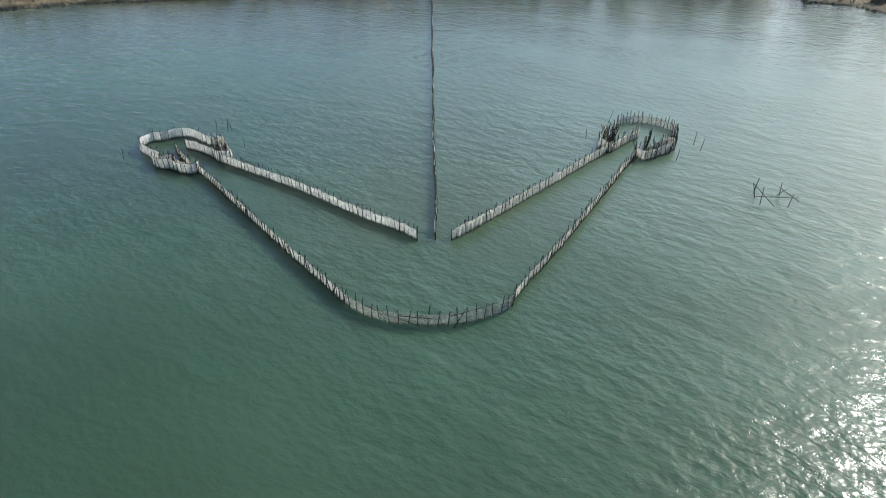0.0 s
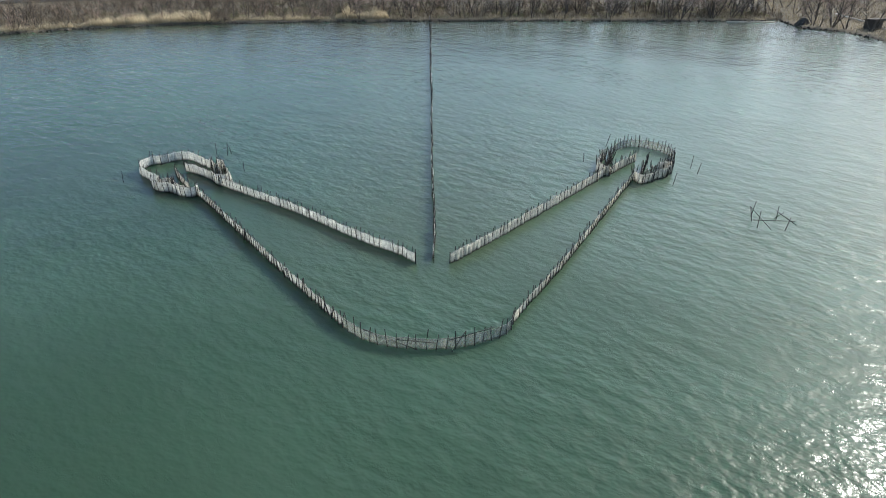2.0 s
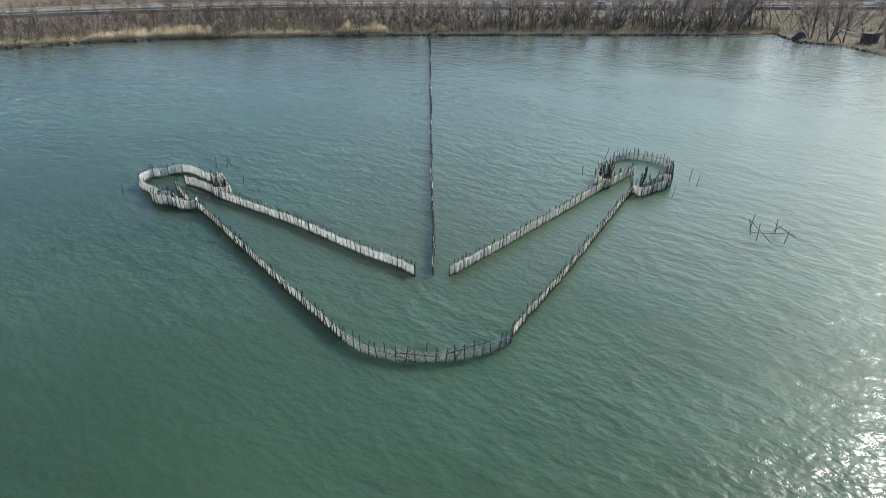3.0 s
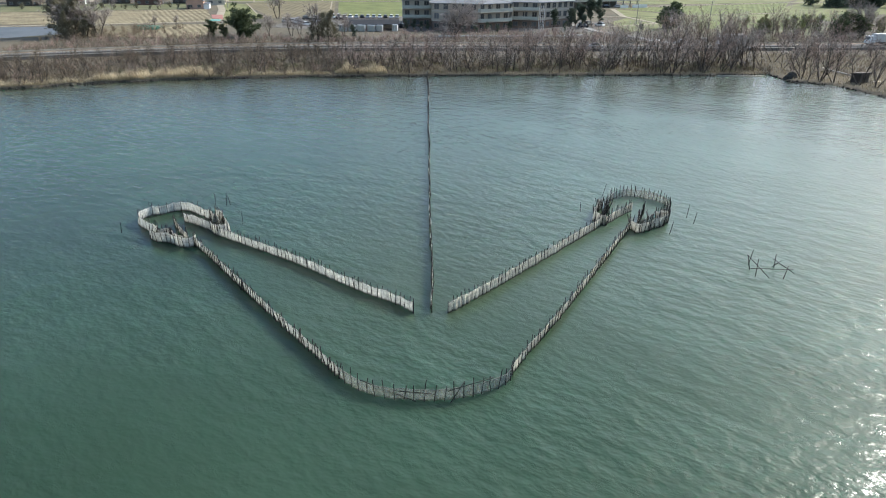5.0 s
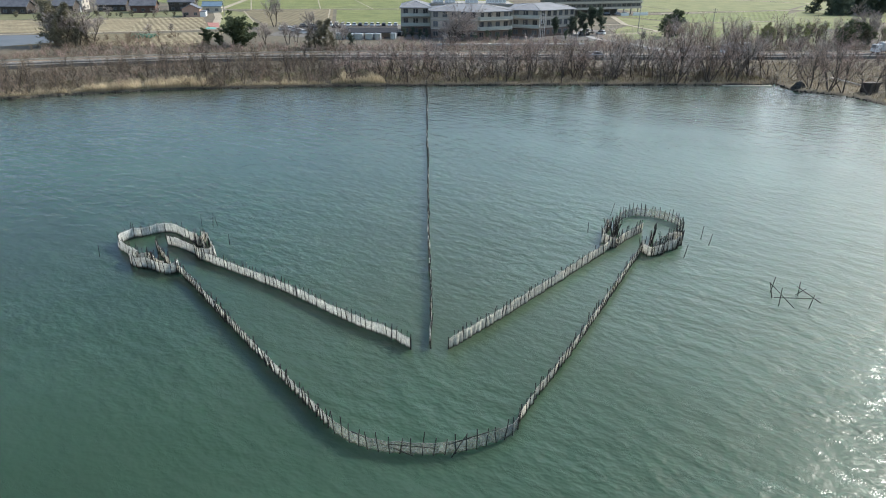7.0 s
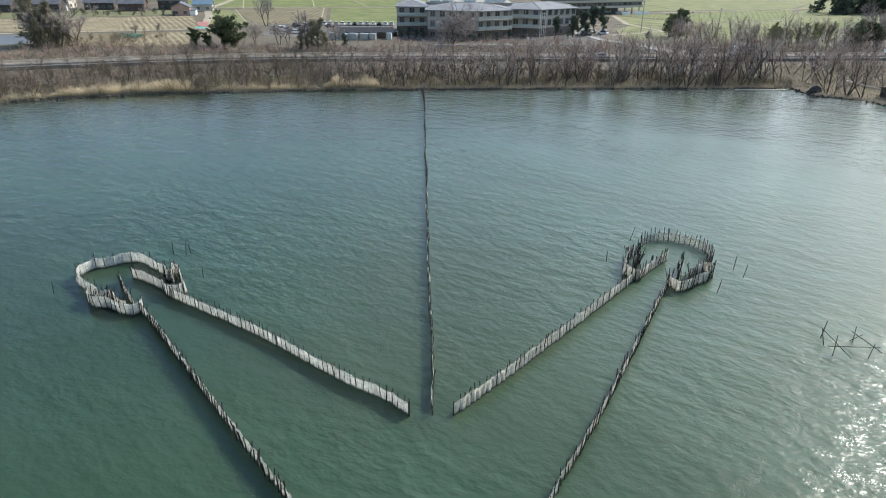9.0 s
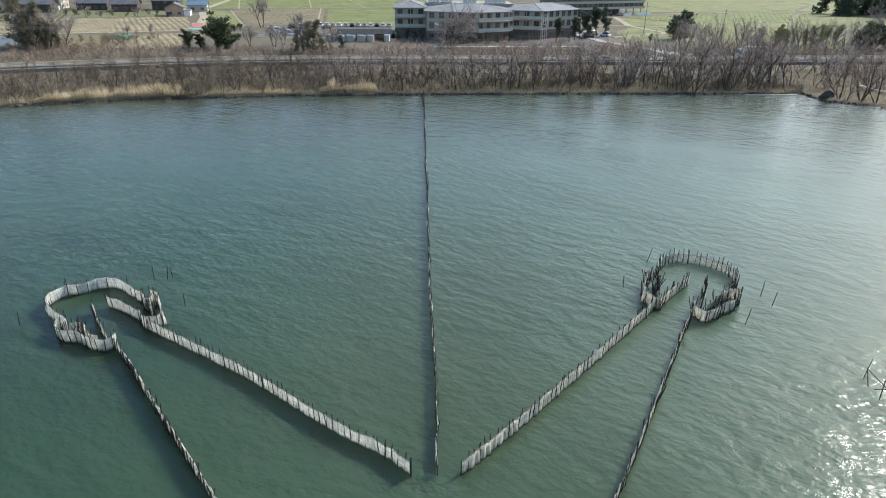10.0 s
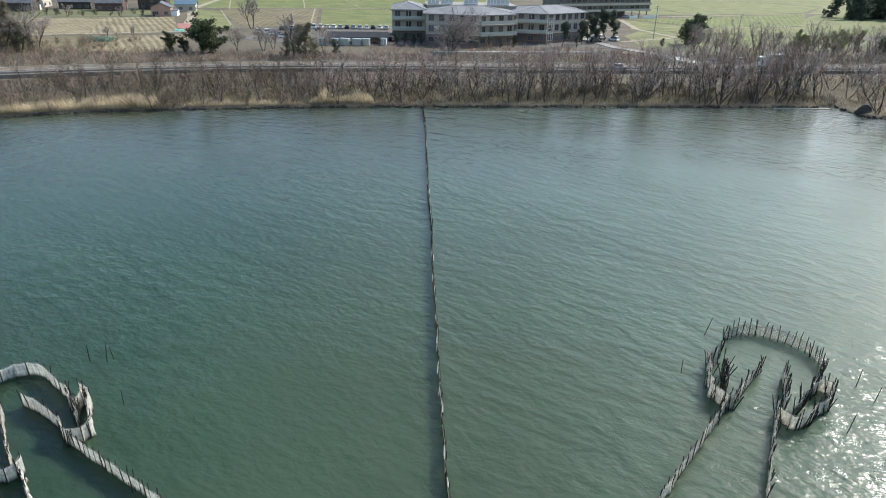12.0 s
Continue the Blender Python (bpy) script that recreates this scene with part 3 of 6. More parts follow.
# two wings that open on the leader, and the outer court round them
net_fence([(-1.6, 0), (-2.4, 0.75), (-3.0, 1.5), (-5.5, 3.1), (-8.3, 5.3), (-13.2, 9.6), (-18.2, 13.2), (-21.5, 15.5), (-23.3, 16.8)],
          "long straight wing of pale net hung on dark stakes", seed=11, top=1.03, reach=1.35, belly=0.07, step=0.55, bundles=0.2, front=True, ties=True)
torn = net_fence([(1.45, 0), (2.3, 0.8), (6.0, 4.6), (11.0, 10.0), (15.4, 14.8), (18.5, 18.2), (19.6, 19.6)],
          "straight wing of pale net on dark stakes, torn in one place", seed=12, net=NET_TAN, top=1.05, reach=1.32, belly=0.07, bundles=0.1, front=True, step=0.57)
# a torn length of net standing up from the wing's head rope
flap = Shape()
for i in range(5):
    for j in range(4):
        flap.v.append(Vector((10.7 + 0.16 * i + 0.05 * math.sin(2 * j), 11.2 + 0.17 * i - 0.12 * j + 0.06 * math.sin(3 * i), 0.95 + 0.26 * j * (1 - 0.17 * i) + 0.05 * math.sin(5 * i))))
flap.f += [(i * 4 + j, i * 4 + 4 + j, i * 4 + 5 + j, i * 4 + 1 + j) for i in range(4) for j in range(3)]
part("torn_net", flap, NET, torn, "pale torn net flap standing above the rope", True)
net_fence([(-25.1, 14.3), (-23.4, 12.2), (-18.6, 5.8), (-12.8, -1.9), (-8.3, -7.7), (-6.9, -9.45)],
          "long outer wall of pale ribbed net on leaning stakes", seed=13, top=1.0, reach=1.3, lean=5, step=0.52, bundles=0.15, belly=0.17, thick=1.25)
net_fence([(-6.9, -9.45), (-6.2, -10.2), (-5.3, -10.95), (-4.1, -11.6), (-2.8, -11.95), (-0.1, -12.2), (1.3, -12.05), (2.8, -11.65), (4.0, -11.15), (5.1, -10.6), (5.65, -9.95), (5.95, -9.1)],
          "curved outer court wall of grey see-through net on stakes", seed=14, rounds=0, net=NET_GREY, top=1.0, reach=1.5, lean=4, step=0.7, ties=True)
net_fence([(5.95, -9.1), (7.2, -6.9), (9.7, -3.2), (12.4, 1.1), (15.35, 6.1), (17.75, 10.1), (20.3, 14.4), (22.7, 18.4)],
          "long outer wall of pale ribbed net with many tall stakes", seed=15, net=NET_TAN, top=0.92, reach=1.33, lean=4, bundles=0.05, step=0.6, belly=0.04)
# the leader that runs to the shore
LEADER = [(0.02 + 0.1 * math.sin(i * 0.42) * math.sin(i * 0.13 + 1), 116.8 * i / 60) for i in range(61)]
net_fence(LEADER, "long leader fence of dark weedy net running to the shore", net=NET_DARK, pale=0.3, seed=16, step=0.92, rounds=0, top=0.82, reach=1.15, lean=3, wander=0.035)

# the catching heads at both ends: a round chamber, two inner lips and tight pockets
net_fence([(-25.6, 21.5), (-26.6, 22.2), (-27.7, 23.2), (-28.5, 24.0), (-29.4, 24.4), (-30.4, 24.3), (-31.1, 23.6), (-31.8, 22.9), (-32.6, 23.1), (-33.2, 22.3), (-33.5, 21.2), (-33.2, 20.0), (-32.5, 19.2), (-30.6, 17.5), (-29.7, 16.8)],
          "curved chamber of whitish net sagging between dark stakes", seed=21, top=1.15, reach=1.5, step=0.85, belly=0.12, front=True)
net_fence([(-30.5, 17.0), (-30.7, 16.3), (-29.9, 15.4), (-29.0, 14.9), (-28.4, 15.1), (-27.7, 14.7), (-26.8, 14.0), (-26.0, 13.6), (-25.4, 13.6), (-25.05, 14.1), (-25.1, 14.8)],
          "tight pocket of bleached net with a folded rim", seed=22, top=1.2, reach=1.35, step=0.62, belly=0.1)
net_fence([(-29.6, 15.8), (-29.0, 16.5), (-28.2, 16.3), (-27.9, 15.6), (-27.3, 15.0), (-26.4, 14.5)],
          "inner rim of a pocket, grey net on crowded stakes", seed=23, net=NET_WORN, top=1.1, reach=1.5, step=0.36, lean=9, bundles=0.5, wander=0.08)
net_fence([(-25.9, 14.9), (-26.7, 15.9), (-27.7, 17.5), (-28.6, 18.9), (-29.2, 19.9)],
          "short inner lip of dark net on a row of stakes", seed=24, net=NET_WORN, top=0.95, reach=1.45, step=0.6)
net_fence([(-24.3, 18.0), (-25.2, 18.7), (-26.2, 19.5), (-27.2, 20.2), (-28.3, 20.8)],
          "short inner lip of pale ribbed net", seed=25, top=1.15, reach=1.45, step=0.65, front=True)
net_fence([(-24.6, 18.3), (-24.1, 17.3), (-23.5, 16.8), (-22.8, 16.9), (-22.3, 17.3), (-22.7, 18.3), (-23.5, 19.6), (-23.8, 20.6), (-24.3, 21.4), (-25.0, 21.8)],
          "pocket of pale net pinched between crowded stakes", seed=26, top=1.3, reach=1.4, step=0.55, belly=0.12)
net_fence([(-25.6, 21.4), (-25.1, 20.4), (-24.7, 19.8), (-24.3, 20.2), (-24.5, 21.0)],
          "inner fold of a pocket, grey net on stakes", seed=27, net=NET_WORN, top=1.35, reach=1.4, step=0.42, belly=0.16, lean=8, bundles=0.5, wander=0.08)
net_fence([(-23.4, 18.1), (-24.0, 19.2), (-24.3, 20.0)],
          "narrow throat of dark net inside a pocket", seed=28, net=NET_GREY, top=1.25, reach=1.4, step=0.36, lean=9, bundles=0.3, wander=0.1)

net_fence([(21.5, 25.0), (22.2, 26.1), (23.2, 27.8), (24.1, 28.8), (25.1, 29.2), (26.1, 29.2), (27.2, 28.9), (28.1, 28.2), (28.9, 27.4), (29.4, 26.4), (29.6, 25.0), (29.3, 24.0), (28.5, 23.0), (27.2, 21.6), (26.6, 21.1)],
          "curved chamber of thin grey net with tall dark stakes", seed=31, net=NET_GREY, top=1.05, reach=1.5, step=0.55, lean=4, bundles=0.2)
net_fence([(23.2, 19.2), (22.75, 18.0), (23.1, 17.4), (23.9, 17.45), (24.7, 18.0), (25.6, 18.7), (26.5, 19.0), (27.1, 19.5), (27.9, 20.5), (28.4, 21.2), (27.4, 21.2), (26.6, 20.9)],
          "pocket of grey net crowded with tall leaning stakes", seed=32, net=NET_WORN, top=1.25, reach=1.55, step=0.42, lean=7, bundles=0.3, belly=0.18, wander=0.08)
net_fence([(24.2, 18.8), (25.3, 19.8), (26.3, 20.7)],
          "inner wall of a pocket, dark net on crowded stakes", seed=33, net=NET_GREY, top=1.1, reach=1.5, step=0.4, lean=8, bundles=0.3, belly=0.16, wander=0.1)
net_fence([(23.9, 19.5), (24.7, 20.9), (25.1, 21.8), (25.7, 23.2)],
          "short inner lip of dark stakes and net", seed=34, net=NET_WORN, top=1.0, reach=1.55, step=0.32, lean=6, bundles=0.3)
net_fence([(20.0, 19.6), (20.8, 20.3), (21.7, 21.4), (22.8, 22.5), (24.7, 24.3)],
          "short inner lip of pale net on close stakes", seed=35, net=NET_TAN, top=1.1, reach=1.6, step=0.5, lean=5, front=True)
net_fence([(20.4, 19.9), (19.9, 19.5), (19.35, 19.9), (19.3, 21.0), (19.6, 22.2), (20.3, 23.6), (20.7, 24.7), (21.4, 25.4)],
          "pocket of grey net against crowded dark stakes", seed=36, net=NET_WORN, top=1.3, reach=1.55, step=0.42, lean=8, bundles=0.35, belly=0.18, wander=0.09)
net_fence([(20.5, 21.5), (20.7, 22.2), (21.2, 23.3), (21.8, 24.4)],
          "narrow throat of dark net inside a pocket", seed=37, net=NET_DARK, top=1.2, reach=1.65, step=0.27, lean=10, bundles=0.6, wander=0.1)


def lone_stake(x, y, h, tilt, turn, label, coat=STAKE):
    s = Shape()
    s.tube((0, 0, -0.8), (0, 0, 0.4 * h), 0.032, 0.03, 6)
    s.tube((0, 0, 0.4 * h), (0.03, 0.01, h), 0.03, 0.026, 6, cap=True)
    ob = new("mooring_stake", s.mesh("mooring_stake", coat, True))
    ob.matrix_basis = pose(x, y, 0, tilt, 0, turn)
    return tagged(ob, label, "stake", "lone stakes in the lake")


for x, y, h, tilt, turn in ((-26.3, 26.1, 1.7, 2, 30), (-25.0, 26.0, 1.9, 7, 80), (-24.6, 26.3, 1.3, 9, 250), (-21.7, 20.9, 1.4, 2, 0), (-34.2, 17.7, 1.5, 5, 60), (-33.6, 23.9, 1.5, 10, 100),
                            (22.3, 29.3, 1.9, 13, 85), (18.3, 24.0, 1.4, 3, 260), (30.7, 22.1, 1.8, 4, 95), (30.8, 20.2, 1.6, 9, 90), (26.9, 17.1, 1.7, 9, 90)):
    lone_stake(x, y, 0.9 * h, tilt, turn, "single dark stake standing in open water" if tilt < 6 else "single dark stake leaning in open water")

lone_stake(-0.15, 116.2, 1.5, 3, 40, "bleached pale stake where the leader meets the bank", NET_POLE)

# an old drying rack of crossed poles
rack = thing("pole_rack", pose(33, 7.3, 0), "derelict rack of crossed dark poles standing in water", "pole rack")
for p, q in (((-0.72, 2.1, -0.9), (-0.62, 1.85, 1.75)), ((-0.8, 0.9, -0.9), (-1.52, 1.0, 1.6)), ((-1.17, -0.58, -0.9), (-1.25, -0.56, 1.88)), ((1.65, 1.33, -0.9), (1.5, 1.3, 1.5)), ((1.2, -1.12, -0.9), (1.55, -1.05, 1.36))):
    s = Shape()
    s.tube(p, q, 0.04, 0.032, 6, cap=True)
    part("upright", s, STAKE, rack, smooth=True)
for p, q in (((-1.55, 1.05, 1.6), (-0.2, -1.3, 0.2)), ((-1.85, -0.62, 0.92), (2.25, -0.85, 0.88)), ((1.4, 1.45, 0.95), (2.1, -1.35, 0.72)), ((1.35, 1.75, -0.3), (1.95, 0.95, 0.95))):
    s = Shape()
    s.tube(p, q, 0.032, 0.026, 6, cap=True)
    part("cross_pole", s, STAKE, rack, smooth=True)
# loose poles fallen against the court wall
for p, q in (((-5.2, -11.1, 1.1), (-1.2, -12.3, 0.1)), ((1.2, -12.35, 0.0), (2.2, -12.0, 1.6)), ((1.0, -12.2, 0.9), (4.3, -11.25, 1.35)), ((-2.8, -12.15, 0.95), (0.2, -12.35, 0.75))):
    s = Shape()
    s.tube(p, q, 0.035, 0.03, 6, cap=True)
    tagged(new("loose_pole", s.mesh("loose_pole", STAKE, True)), "dark loose pole fallen against the net wall", "pole", "loose poles on the court wall")


# ---------------------------------------------------------------- fields, tracks and the road
def patch(name, ring, mat, label, category, lift=0.03):
    """A flat piece of ground cover with a low soil edge."""
    s = Shape()
    s.prism(ring, LAND_Z - 0.3, LAND_Z + lift)
    return structure(name, s, mat, label, category)


def strip(name, line, width, z0, z1, mat, label, category):
    """A band along a polyline with mitred joints."""
    pts = [Vector(p) for p in line]
    left, right = [], []
    for i, p in enumerate(pts):
        d = (pts[min(i + 1, len(pts) - 1)] - pts[max(i - 1, 0)]).normalized()
        s = Vector((-d.y, d.x)) * width / 2
        left.append(p + s), right.append(p - s)
    sh = Shape()
    for i in range(len(pts) - 1):
        sh.prism([right[i], right[i + 1], left[i + 1], left[i]], z0, z1)
    return structure(name, sh, mat, label, category)


def offset(line, by):
    pts, out = [Vector(p) for p in line], []
    for i, p in enumerate(pts):
        d = (pts[min(i + 1, len(pts) - 1)] - pts[max(i - 1, 0)]).normalized()
        out.append(p + Vector((-d.y, d.x)) * by)
    return out


patch("field", [(-175, 216), (-135, 218), (-116, 225), (-134, 283), (-170, 273), (-200, 262)], PLOUGHED, "ploughed brown field with pale stubble rows", "field")
patch("field", [(-116, 225), (-88, 236), (-108, 291), (-134, 283)], PLOUGHED_FAN, "ploughed plot with pale straw between its furrows", "field", 0.026)
patch("field", [(-150, 176), (-112, 182), (-78, 178), (-80, 226), (-130, 212), (-165, 207)], STUBBLE, "tan stubble field beside the road", "field", 0.034)
patch("field", [(-98, 221), (-79, 226), (-77, 182), (-98, 180)], PLOUGHED_FAN, "small ploughed plot with furrows", "field", 0.06)
patch("field", [(-200, 264), (-168, 276), (-108, 294), (-118, 330), (-230, 305)], MEADOW, "rough green meadow in front of houses", "field")
patch("field", [(-118, 345), (-99, 344), (-60, 352), (0, 360), (60, 420), (40, 620), (-260, 640), (-190, 420)], GREEN, "bright green winter paddy field", "field")
patch("field", [(-98, 325), (-95, 338), (-52, 348), (-42, 262), (-68, 252)], STUBBLE, "bare tan paddy field", "field")
patch("field", [(-85, 240), (-70, 248), (-96, 322), (-112, 335), (-105, 300)], GREEN_FAR, "narrow green field beside a lane", "field")
patch("field", [(-40, 262), (60, 268), (75, 300), (58, 415), (0, 354), (-50, 346)], GREEN, "green winter paddy field behind the car park", "field")
patch("field", [(90, 268), (150, 246), (180, 292), (126, 276), (100, 310)], GREEN_FAR, "green and yellow paddy field with worn edge", "field")
patch("field", [(102, 316), (128, 280), (180, 297), (222, 368), (190, 354)], GREEN, "green winter paddy field", "field")
patch("field", [(126, 345), (192, 362), (225, 376), (272, 436), (216, 492), (120, 560), (80, 430)], GREEN_FAR, "wide pale green paddy field", "field")
patch("field", [(108, 216), (150, 232), (230, 290), (180, 290), (148, 244), (105, 262)], GREEN, "green strip of grass behind shore trees", "field")
patch("field", [(226, 372), (420, 420), (620, 700), (100, 700), (220, 500), (275, 440)], GREEN_FAR, "far pale green paddy field", "field", 0.034)
patch("field", [(75, 206), (104, 216), (103, 262), (93, 264), (79, 242)], GREEN_FAR, "small green field beside the care home", "field", 0.026)
patch("field", [(170, 296), (186, 286), (232, 292), (340, 340), (340, 404), (228, 366)], GREEN_FAR, "green field round a cedar grove", "field", 0.028)
patch("field", [(84, 178), (150, 182), (175, 240), (150, 230), (108, 214), (84, 204)], MEADOW, "rough grass behind the road", "field", 0.022)
patch("field", [(60, 440), (110, 570), (90, 720), (-60, 720), (44, 640)], STUBBLE, "far bare paddy field", "field", 0.038)
patch("field", [(-163, 206), (-140, 210.5), (-126, 188), (-138, 176), (-155, 180)], WET_SOIL, "dark wet paddy field without a crop", "field", 0.05)
for i, line in enumerate(([(-330, 182), (-165, 208), (-107, 226), (-88, 234), (-76, 238)], [(-87, 238), (-89, 246), (-100, 290), (-113, 330), (-125, 470)], [(-112, 341), (-52, 351), (60, 362)], [(-72, 250), (-98, 330)],
                          [(-96, 338), (-150, 560)], [(-60, 352), (-108, 640)], [(-4, 354), (60, 450)], [(-44, 262), (-54, 348)], [(95, 320), (190, 357), (240, 375), (420, 415)], [(126, 276), (180, 295)], [(216, 494), (272, 438), (400, 400)],
                          [(-45, 258), (70, 264), (92, 268)], [(72, 222), (98, 238), (92, 268), (98, 312)], [(-30, 353), (-90, 620)], [(150, 350), (110, 560)])):
    w = (2.4, 3.4, 1.9, 0.6, 0.7, 0.6, 0.7, 0.7, 2.4, 1.9, 3.4, 1.9, 2.8, 0.5, 0.5)[i]
    strip("track", line, w, LAND_Z - 0.3, LAND_Z + 0.07 + 0.004 * i, PATH_DIRT, "pale farm track between fields" if w > 1.8 else "low pale field dyke", "track")
patch("pavement", [(-91, 244), (-86, 242), (-92, 262), (-97, 262)], RED_PAVE, "faded red paving at a lane mouth", "pavement", 0.16)
patch("pavement", [(-90, 236), (-86, 235), (-86.3, 240), (-90.6, 241)], TEAL_PAVE, "teal sheet laid at a lane mouth", "pavement", 0.17)
strip("lane", [(60, 230), (65, 206), (71, 196), (76.5, 184)], 3.6, LAND_Z - 0.3, LAND_Z + 0.24, CONCRETE, "worn concrete lane beside the care home", "lane")
strip("lane", [(76.5, 184), (79, 175), (81.5, 165)], 4.6, LAND_Z - 0.3, LAND_Z + 0.3, PALE_CONCRETE, "pale concrete lane mouth meeting the road", "lane")
patch("car_park", [(-60, 214), (-40, 206), (66, 204), (74, 240), (62, 262), (-44, 258), (-58, 240)], ASPHALT, "grey asphalt car park round the care home", "car park", 0.05)

road = strip("road", ROAD, ROAD_W, 0.2, ROAD_Z, ASPHALT, "two-lane asphalt road on a low embankment", "road")
strip("road_verge", offset(ROAD, ROAD_W / 2 + 1.5), 3.0, 0.2, ROAD_Z - 0.1, SOIL, "worn earth verge beside the road", "verge")
strip("retaining_wall", offset(ROAD, -ROAD_W / 2 - 0.2), 0.4, -0.2, ROAD_Z + 0.15, DARK_WALL, "stained concrete wall carrying the road", "wall")
for by, w in ((0.0, 0.16), (3.7, 0.18), (-3.7, 0.18)):
    strip("road_marking", offset(ROAD, by), w, ROAD_Z - 0.05, ROAD_Z + 0.006, PAINT, "white painted road line", "road marking")


def guard_rail(line, coat, label):
    nodes = resample(line, 4.0)
    base = nodes[0]
    rail = thing("guard_rail", (base.x, base.y, ROAD_Z), label, "guard rail", "guard rails")
    post = Shape()
    post.tube((0, 0, -0.15), (0, 0, 0.72), 0.06, 0.06, 6, cap=True)
    me = post.mesh("post", STEEL)
    for p in nodes:
        part("post", me, STEEL, rail).location = (p.x - base.x, p.y - base.y, 0)
    for p, q in zip(nodes, nodes[1:]):
        beam = Shape()
        beam.slab((p.x - base.x, p.y - base.y), (q.x - base.x, q.y - base.y), 0.1, 0.4, 0.7)
        part("beam", beam, coat, rail)


guard_rail([p for p in offset(ROAD, ROAD_W / 2 - 0.15) if -180 < p.x < 240], RAIL_PALE, "long bleached guard rail along the road verge")
guard_rail([p for p in offset(ROAD, -ROAD_W / 2 - 0.1) if -180 < p.x < 240], STEEL, "long dull steel guard rail along the lake side of the road")


# ---------------------------------------------------------------- vehicles
def wheel_mesh(r, w):
    s = Shape()
    s.tube((0, -w / 2, 0), (0, w / 2, 0), r, r, 12, cap=True)
    return s.mesh("wheel", RUBBER)


CAR_WHEEL, TRUCK_WHEEL = wheel_mesh(0.31, 0.2), wheel_mesh(0.48, 0.3)


def hull(profile, half, mat, name, tuck=0.0):
    """A side profile swept across the width, its upper points drawn in."""
    s = Shape()
    n = len(profile)
    low = min(z for _, z in profile)
    high = max(z for _, z in profile)
    for side in (-1, 1):
        s.v += [Vector((x, side * (half - tuck * (z - low) / (high - low)), z)) for x, z in profile]
    s.f += [tuple(range(n)), tuple(range(2 * n - 1, n - 1, -1))]
    s.f += [(i, n + i, n + (i + 1) % n, (i + 1) % n) for i in range(n)]
    me = s.mesh(name, mat)
    bm = bmesh.new()
    bm.from_mesh(me)
    bmesh.ops.recalc_face_normals(bm, faces=bm.faces)
    bmesh.ops.bevel(bm, geom=list(bm.edges), offset=0.04, segments=1, affect="EDGES")
    bm.to_mesh(me)
    bm.free()
    return me


def car(m, paint, tall, label):
    c = thing("car", m, label, "car", "parked cars")
    h = 1.5 if not tall else 1.75
    part("body", hull([(-1.95, 0.25), (1.95, 0.25), (2.0, 0.6), (1.75, 0.85), (-1.9, 0.92), (-2.0, 0.6)], 0.82, paint, "body"), paint, c)
    back = -1.75 if tall else -1.4
    part("cabin_glass", hull([(back - 0.1, 0.9), (1.05, 0.84), (0.5, h - 0.06), (back + 0.25, h - 0.06)], 0.78, GLASS, "cabin_glass", 0.14), GLASS, c, "dark wrap-round car glazing")
    part("roof", hull([(back + 0.2, h - 0.08), (0.55, h - 0.08), (0.4, h), (back + 0.3, h)], 0.66, paint, "roof", 0.05), paint, c)
    for x in (-1.25, 1.25):
        for y in (-0.72, 0.72):
            part("wheel", CAR_WHEEL, RUBBER, c).location = (x, y, 0.31)
    for y in (-0.55, 0.55):
        s = Shape()
        s.box(1.93, y - 0.16, 0.55, 2.03, y + 0.16, 0.72)
        part("headlight", s, WHITE, c)
    return c


def truck(m, length, label):
    c = thing("truck", m, label, "truck", "road traffic")
    body = hull([(-length / 2, 1.05), (length / 2 - 2.3, 1.05), (length / 2 - 2.3, 3.55), (-length / 2, 3.55)], 1.22, DUSTY_WHITE, "cargo_box")
    part("cargo_box", body, DUSTY_WHITE, c, "dusty white box body")
    part("cab", hull([(length / 2 - 2.15, 0.55), (length / 2, 0.55), (length / 2, 1.6), (length / 2 - 0.25, 2.85), (length / 2 - 2.15, 2.95)], 1.18, WHITE, "cab", 0.06), WHITE, c)
    s = Shape()
    s.box(-length / 2 + 0.1, -0.5, 0.6, length / 2 - 0.6, 0.5, 1.0)
    part("chassis", s, BLACK, c)
    g = Shape()
    x1, x2 = length / 2 + 0.012, length / 2 - 0.2
    g.v += [Vector(p) for p in ((x1, -1.0, 1.7), (x1, 1.0, 1.7), (x2, 0.98, 2.7), (x2, -0.98, 2.7))]
    g.f.append((0, 1, 2, 3))
    part("windscreen", g, GLASS, c)
    for x in (-length / 2 + 1.2, -length / 2 + 2.5, length / 2 - 1.2):
        for y in (-1.0, 1.0):
            part("wheel", TRUCK_WHEEL, RUBBER, c).location = (x, y, 0.48)
    return c


def road_pose(x, by, back=False):
    for p, q in zip(ROAD, ROAD[1:]):
        if p[0] <= x <= q[0]:
            u = (x - p[0]) / (q[0] - p[0])
            turn = math.degrees(math.atan2(q[1] - p[1], q[0] - p[0]))
            return pose(x, p[1] + u * (q[1] - p[1]) + by, ROAD_Z + 0.01, 0, 0, turn + (180 if back else 0))


truck(road_pose(97, 2.0, True), 9.0, "dusty white box truck on the lake road behind bare trees")
truck(road_pose(148, 2.0, True), 9.0, "white box truck on the lake road beside trees")
car(road_pose(52, -2.2), SILVER, False, "silver car on the lake road")

